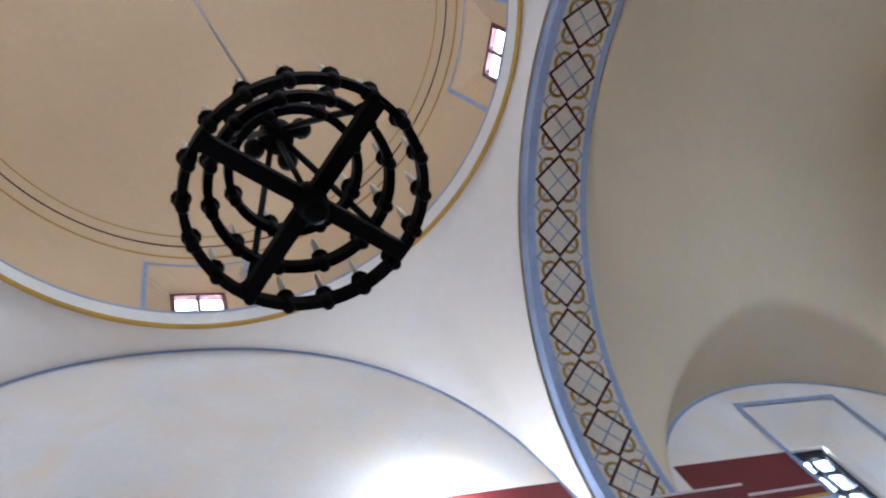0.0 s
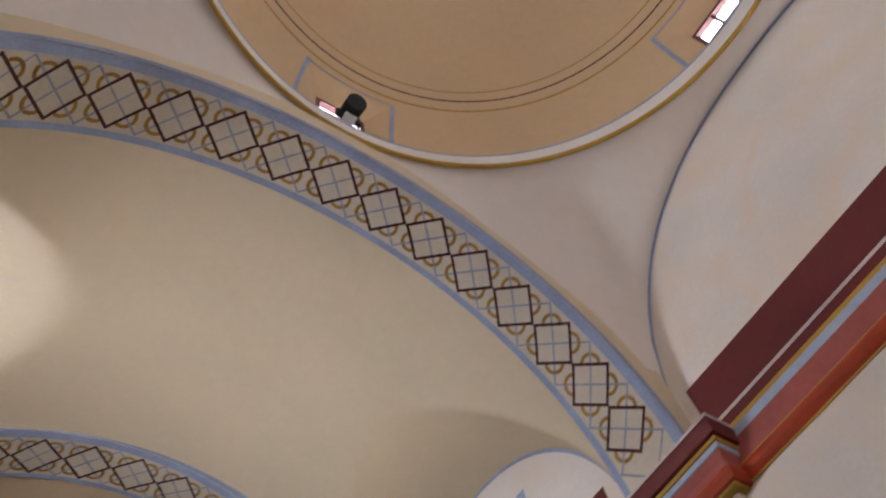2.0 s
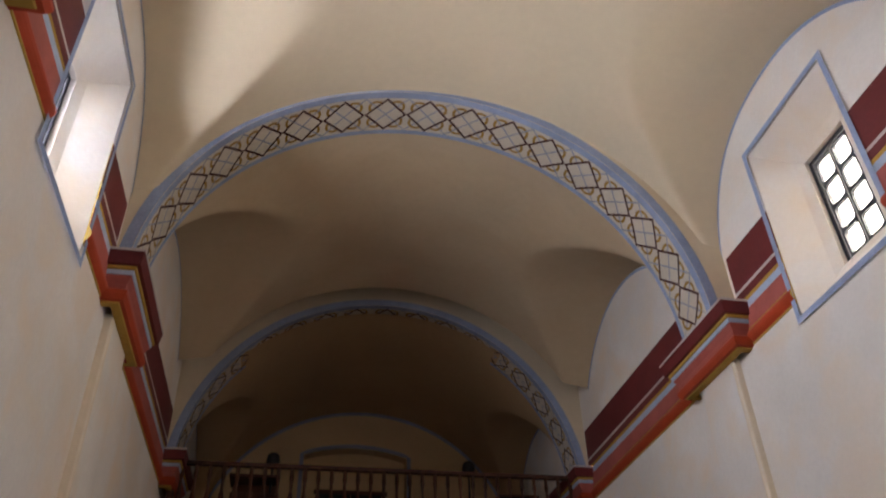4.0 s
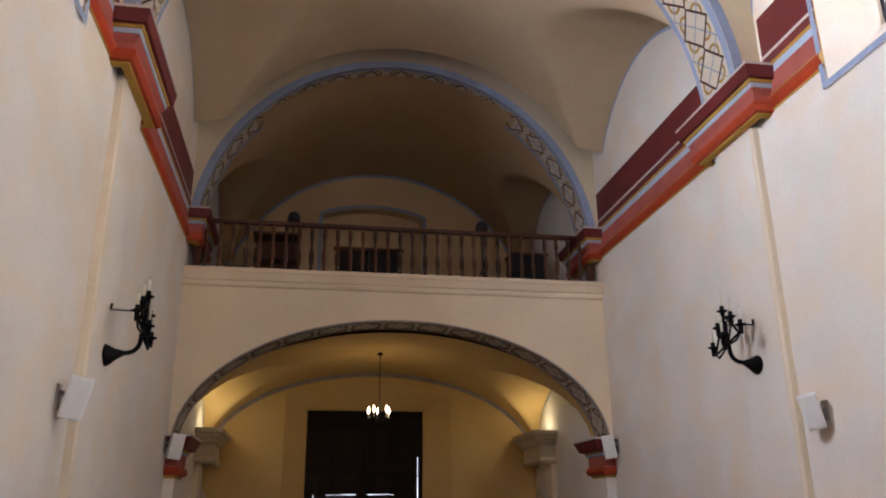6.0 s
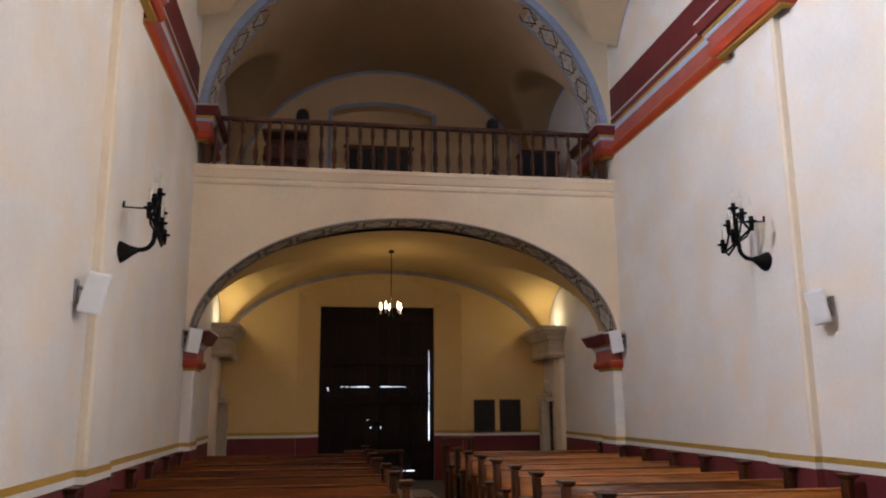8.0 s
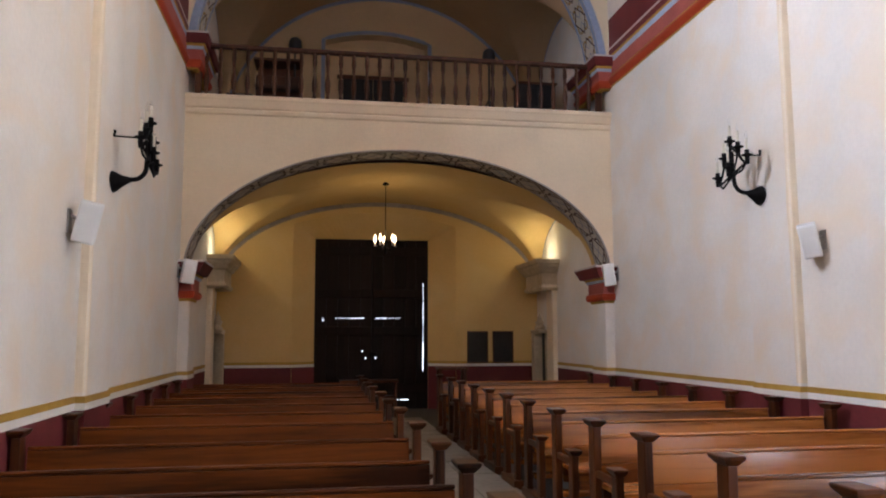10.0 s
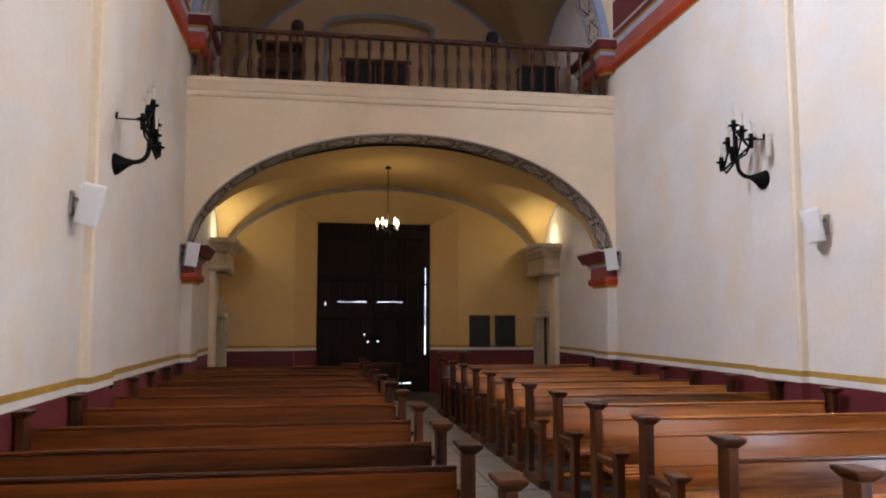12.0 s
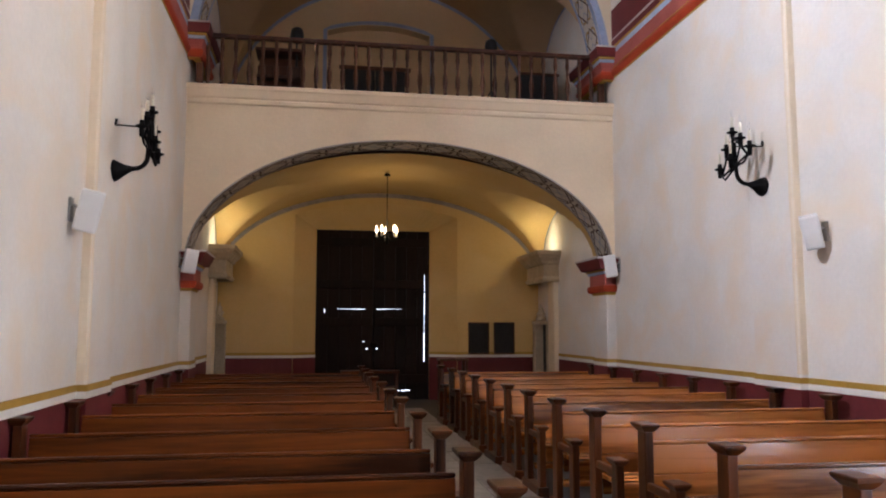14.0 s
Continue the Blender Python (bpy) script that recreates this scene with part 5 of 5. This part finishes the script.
for k in range(4):
    a = 0.49 + k * math.pi / 2
    c, s_ = math.cos(a), math.sin(a)
    part("stay", tubed([(0.05 * c, 0.05 * s_, 0.82), (0.285 * c, 0.285 * s_, 0.34), (0.375 * c, 0.375 * s_, 0.15), (0.465 * c, 0.465 * s_, 0.02)], 0.016, 6), IRON, CH)
    part("hub_knob", turned([(0.02, 0.70), (0.05, 0.73), (0.045, 0.78), (0.02, 0.80)], 10, (0.12 * math.cos(a + 0.6), 0.12 * math.sin(a + 0.6), 0.05)), IRON, CH)
part("centre_rod", tubed([(0, 0, 0.06), (0, 0, 0.80)], 0.014, 8), IRON, CH)
# chain: twisted lower length of links, then a thin cable to the dome
for k in range(14):
    z = 0.97 + k * 0.05
    bm = bmesh.new()
    lk = []
    for j in range(12):
        t = 2 * math.pi * j / 12
        u, v = 0.018 * math.cos(t), 0.035 * math.sin(t)
        lk.append((u, 0, z + v + 0.03) if k % 2 else (0, u, z + v + 0.03))
    tube(bm, lk + [lk[0]], 0.006, 5)
    part("chain_link", bm, GREY_BRACKET, CH)
part("cable", tubed([(0, 0, 1.66), (-0.055, 0.20, Z_RING + DOME_RISE - 4.70 - 0.04)], 0.012, 6), GREY_BRACKET, CH)
hk = thing("ceiling_hook", (-0.275, 0.09, Z_RING + DOME_RISE - 0.07), "round black iron hook plate in the dome crown", "hook")
part("plate_ring", iron_ring(0.11, 0.0, 0.03, 0.02, 32), IRON, hk)
part("plate_bar", boxed(-0.11, 0.11, -0.015, 0.015, 0.0, 0.02), IRON, hk)
part("plate_bar", boxed(-0.015, 0.015, -0.11, 0.11, 0.0, 0.018), IRON, hk)

# spotlight in the dome window over the nave arch
sp = thing("spotlight", (0.06, YC + R_RING - 0.06, Z_D0 + 0.10), "black spotlight standing in the dome window", "spotlight")
part("body", tubed([(0, 0.04, 0.12), (0, -0.20, 0.0)], 0.115, 14), BLACK, sp)
part("yoke", boxed(-0.15, 0.15, -0.02, 0.02, -0.09, 0.10, bevel=0.01), BLACK, sp)
part("foot", boxed(-0.07, 0.07, -0.07, 0.10, -0.10, -0.08, bevel=0.005), WHITE_PLASTIC, sp)

# ---- small lit chandelier under the loft ----
LC = thing("small_chandelier", (-0.14, 14.6, 3.10), "small five-light chandelier with glowing bulbs on a thin rod", "chandelier")
part("rod", tubed([(0, 0, 0.35), (0, 0, 1.17)], 0.008, 6), IRON, LC)
part("canopy", turned([(0.06, 1.17), (0.05, 1.20), (0.015, 1.22)], 12), IRON, LC)
part("body", turned([(0.008, -0.10), (0.03, -0.06), (0.02, 0.0), (0.035, 0.08), (0.015, 0.16), (0.01, 0.35)], 12), IRON, LC)
for k in range(5):
    a = 2 * math.pi * k / 5 + 0.35
    c, s_ = math.cos(a), math.sin(a)
    part("arm", tubed([(0.02 * c, 0.02 * s_, 0.05), (0.10 * c, 0.10 * s_, -0.03), (0.18 * c, 0.18 * s_, 0.0), (0.19 * c, 0.19 * s_, 0.06)], 0.008, 6), IRON, LC)
    part("cup", turned([(0.01, 0.05), (0.03, 0.06), (0.012, 0.075), (0.012, 0.12)], 10, (0.19 * c, 0.19 * s_, 0)), CANDLE, LC)
    b = part("bulb", turned([(0.01, 0.12), (0.024, 0.15), (0.027, 0.18), (0.016, 0.22), (0.003, 0.26)], 10, (0.19 * c, 0.19 * s_, 0)), BULB_LIT, LC)
point_light("chandelier_glow", (-0.14, 14.6, 3.42), 8, WARM, 0.12)


# ---- pews ----
def leaning(bm, degrees=7.0):
    """Tips a board of the pew back away from the seat."""
    bmesh.ops.rotate(bm, verts=bm.verts, cent=(0, 0, 0.42), matrix=Matrix.Rotation(-radians(degrees), 3, "X"))
    return bm


def pew(at, label, group, L, boards):
    t = thing("pew", at, label, "pew", group)
    a, b = -L / 2, L / 2
    part("back_top_board", leaning(boxed(a + 0.05, b - 0.05, -0.022, 0.016, 0.585, 0.765, bevel=0.006)), boards, t)
    part("back_lower_board", leaning(boxed(a + 0.05, b - 0.05, -0.014, 0.012, 0.30, 0.582, bevel=0.004)), boards, t)
    part("top_rail", leaning(boxed(a + 0.05, b - 0.05, -0.034, 0.028, 0.767, 0.79, bevel=0.009)), boards, t)
    part("seat", boxed(a + 0.03, b - 0.03, -0.44, -0.02, 0.42, 0.455, bevel=0.012), boards, t)
    part("seat_apron", boxed(a + 0.05, b - 0.05, -0.41, -0.385, 0.30, 0.418, bevel=0.004), boards, t)
    part("kneeler", boxed(a + 0.10, b - 0.10, 0.14, 0.30, 0.14, 0.18, bevel=0.012), boards, t)
    for x in (a, b):
        post = part("back_post", boxed(x - 0.028, x + 0.028, -0.062, 0.05, 0.0, 0.855, bevel=0.006), PEW_POST, t)
        bm = bmesh.new()
        v = []
        for hw, z in ((0.0, 0.855), (0.027, 0.885), (0.030, 0.90), (0.024, 0.905)):
            v.append([bm.verts.new((x + sx * (0.030 + hw), -0.006 + sy * (0.057 + hw), z)) for sx, sy in ((-1, -1), (1, -1), (1, 1), (-1, 1))])
        for p, q in zip(v, v[1:]):
            for k in range(4):
                bm.faces.new((p[k], p[(k + 1) % 4], q[(k + 1) % 4], q[k]))
        bm.faces.new(v[-1])
        bm.faces.new(v[0][::-1])
        part("cap", bm, PEW_POST, post)
        post = part("front_post", boxed(x - 0.027, x + 0.027, -0.475, -0.375, 0.0, 0.58, bevel=0.006), PEW_POST, t)
        bm = bmesh.new()
        v = []
        for hw, z in ((0.0, 0.58), (0.022, 0.605), (0.024, 0.618), (0.018, 0.622)):
            v.append([bm.verts.new((x + sx * (0.029 + hw), -0.425 + sy * (0.052 + hw), z)) for sx, sy in ((-1, -1), (1, -1), (1, 1), (-1, 1))])
        for p, q in zip(v, v[1:]):
            for k in range(4):
                bm.faces.new((p[k], p[(k + 1) % 4], q[(k + 1) % 4], q[k]))
        bm.faces.new(v[-1])
        bm.faces.new(v[0][::-1])
        part("cap", bm, PEW_POST, post)
        part("foot_plinth", boxed(x - 0.05, x + 0.05, -0.50, 0.08, 0.001, 0.09, bevel=0.012), PEW_POST, t)
        part("arm_rail", boxed(x - 0.02, x + 0.02, -0.40, -0.03, 0.50, 0.55, bevel=0.01), PEW_POST, t)
    return t


LEFT_ROWS = (3.60, 4.44, 5.22, 6.25, 7.40, 8.38, 9.40, 10.40, 11.35, 12.3, 13.25)
RIGHT_ROWS = [3.55 + 0.878 * k for k in range(12)]
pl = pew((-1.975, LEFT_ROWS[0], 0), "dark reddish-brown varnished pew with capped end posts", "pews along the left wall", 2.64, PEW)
pr = pew((2.06, RIGHT_ROWS[0], 0), "varnished brown pew, lit tone put into its board colour, dark capped end posts", "pews along the right wall", 2.56, PEW_LIT)
for y in LEFT_ROWS[1:]:
    copy_thing(pl, pose(-1.975 + random.uniform(-0.012, 0.012), y, 0, 0, 0, random.uniform(-0.3, 0.3)))
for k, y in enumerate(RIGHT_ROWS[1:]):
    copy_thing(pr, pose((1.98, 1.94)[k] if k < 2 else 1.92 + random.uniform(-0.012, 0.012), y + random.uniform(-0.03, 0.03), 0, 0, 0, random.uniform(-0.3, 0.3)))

# ---- flagstones of the aisle, last ----
rng = random.Random(5)
shapes = []
for i in range(5):
    w, d = 0.40 + 0.01 * i, 0.43
    bm = bmesh.new()
    box(bm, -0.203, 0.203, -0.215, 0.215, 0.0, 0.014 + 0.002 * i, 0.006)
    me = bpy.data.meshes.new("flagstone")
    bm.to_mesh(me)
    bm.free()
    me.materials.append(FLOOR)
    shapes.append(me)
for j in range(30):
    for i in range(3):
        o = new("flagstone", rng.choice(shapes))
        o.parent = floor
        o.location = (-0.42 + 0.415 * i + 0.006, 2.4 + 0.44 * j + (0.2 if i == 1 else 0.0), 0.0)
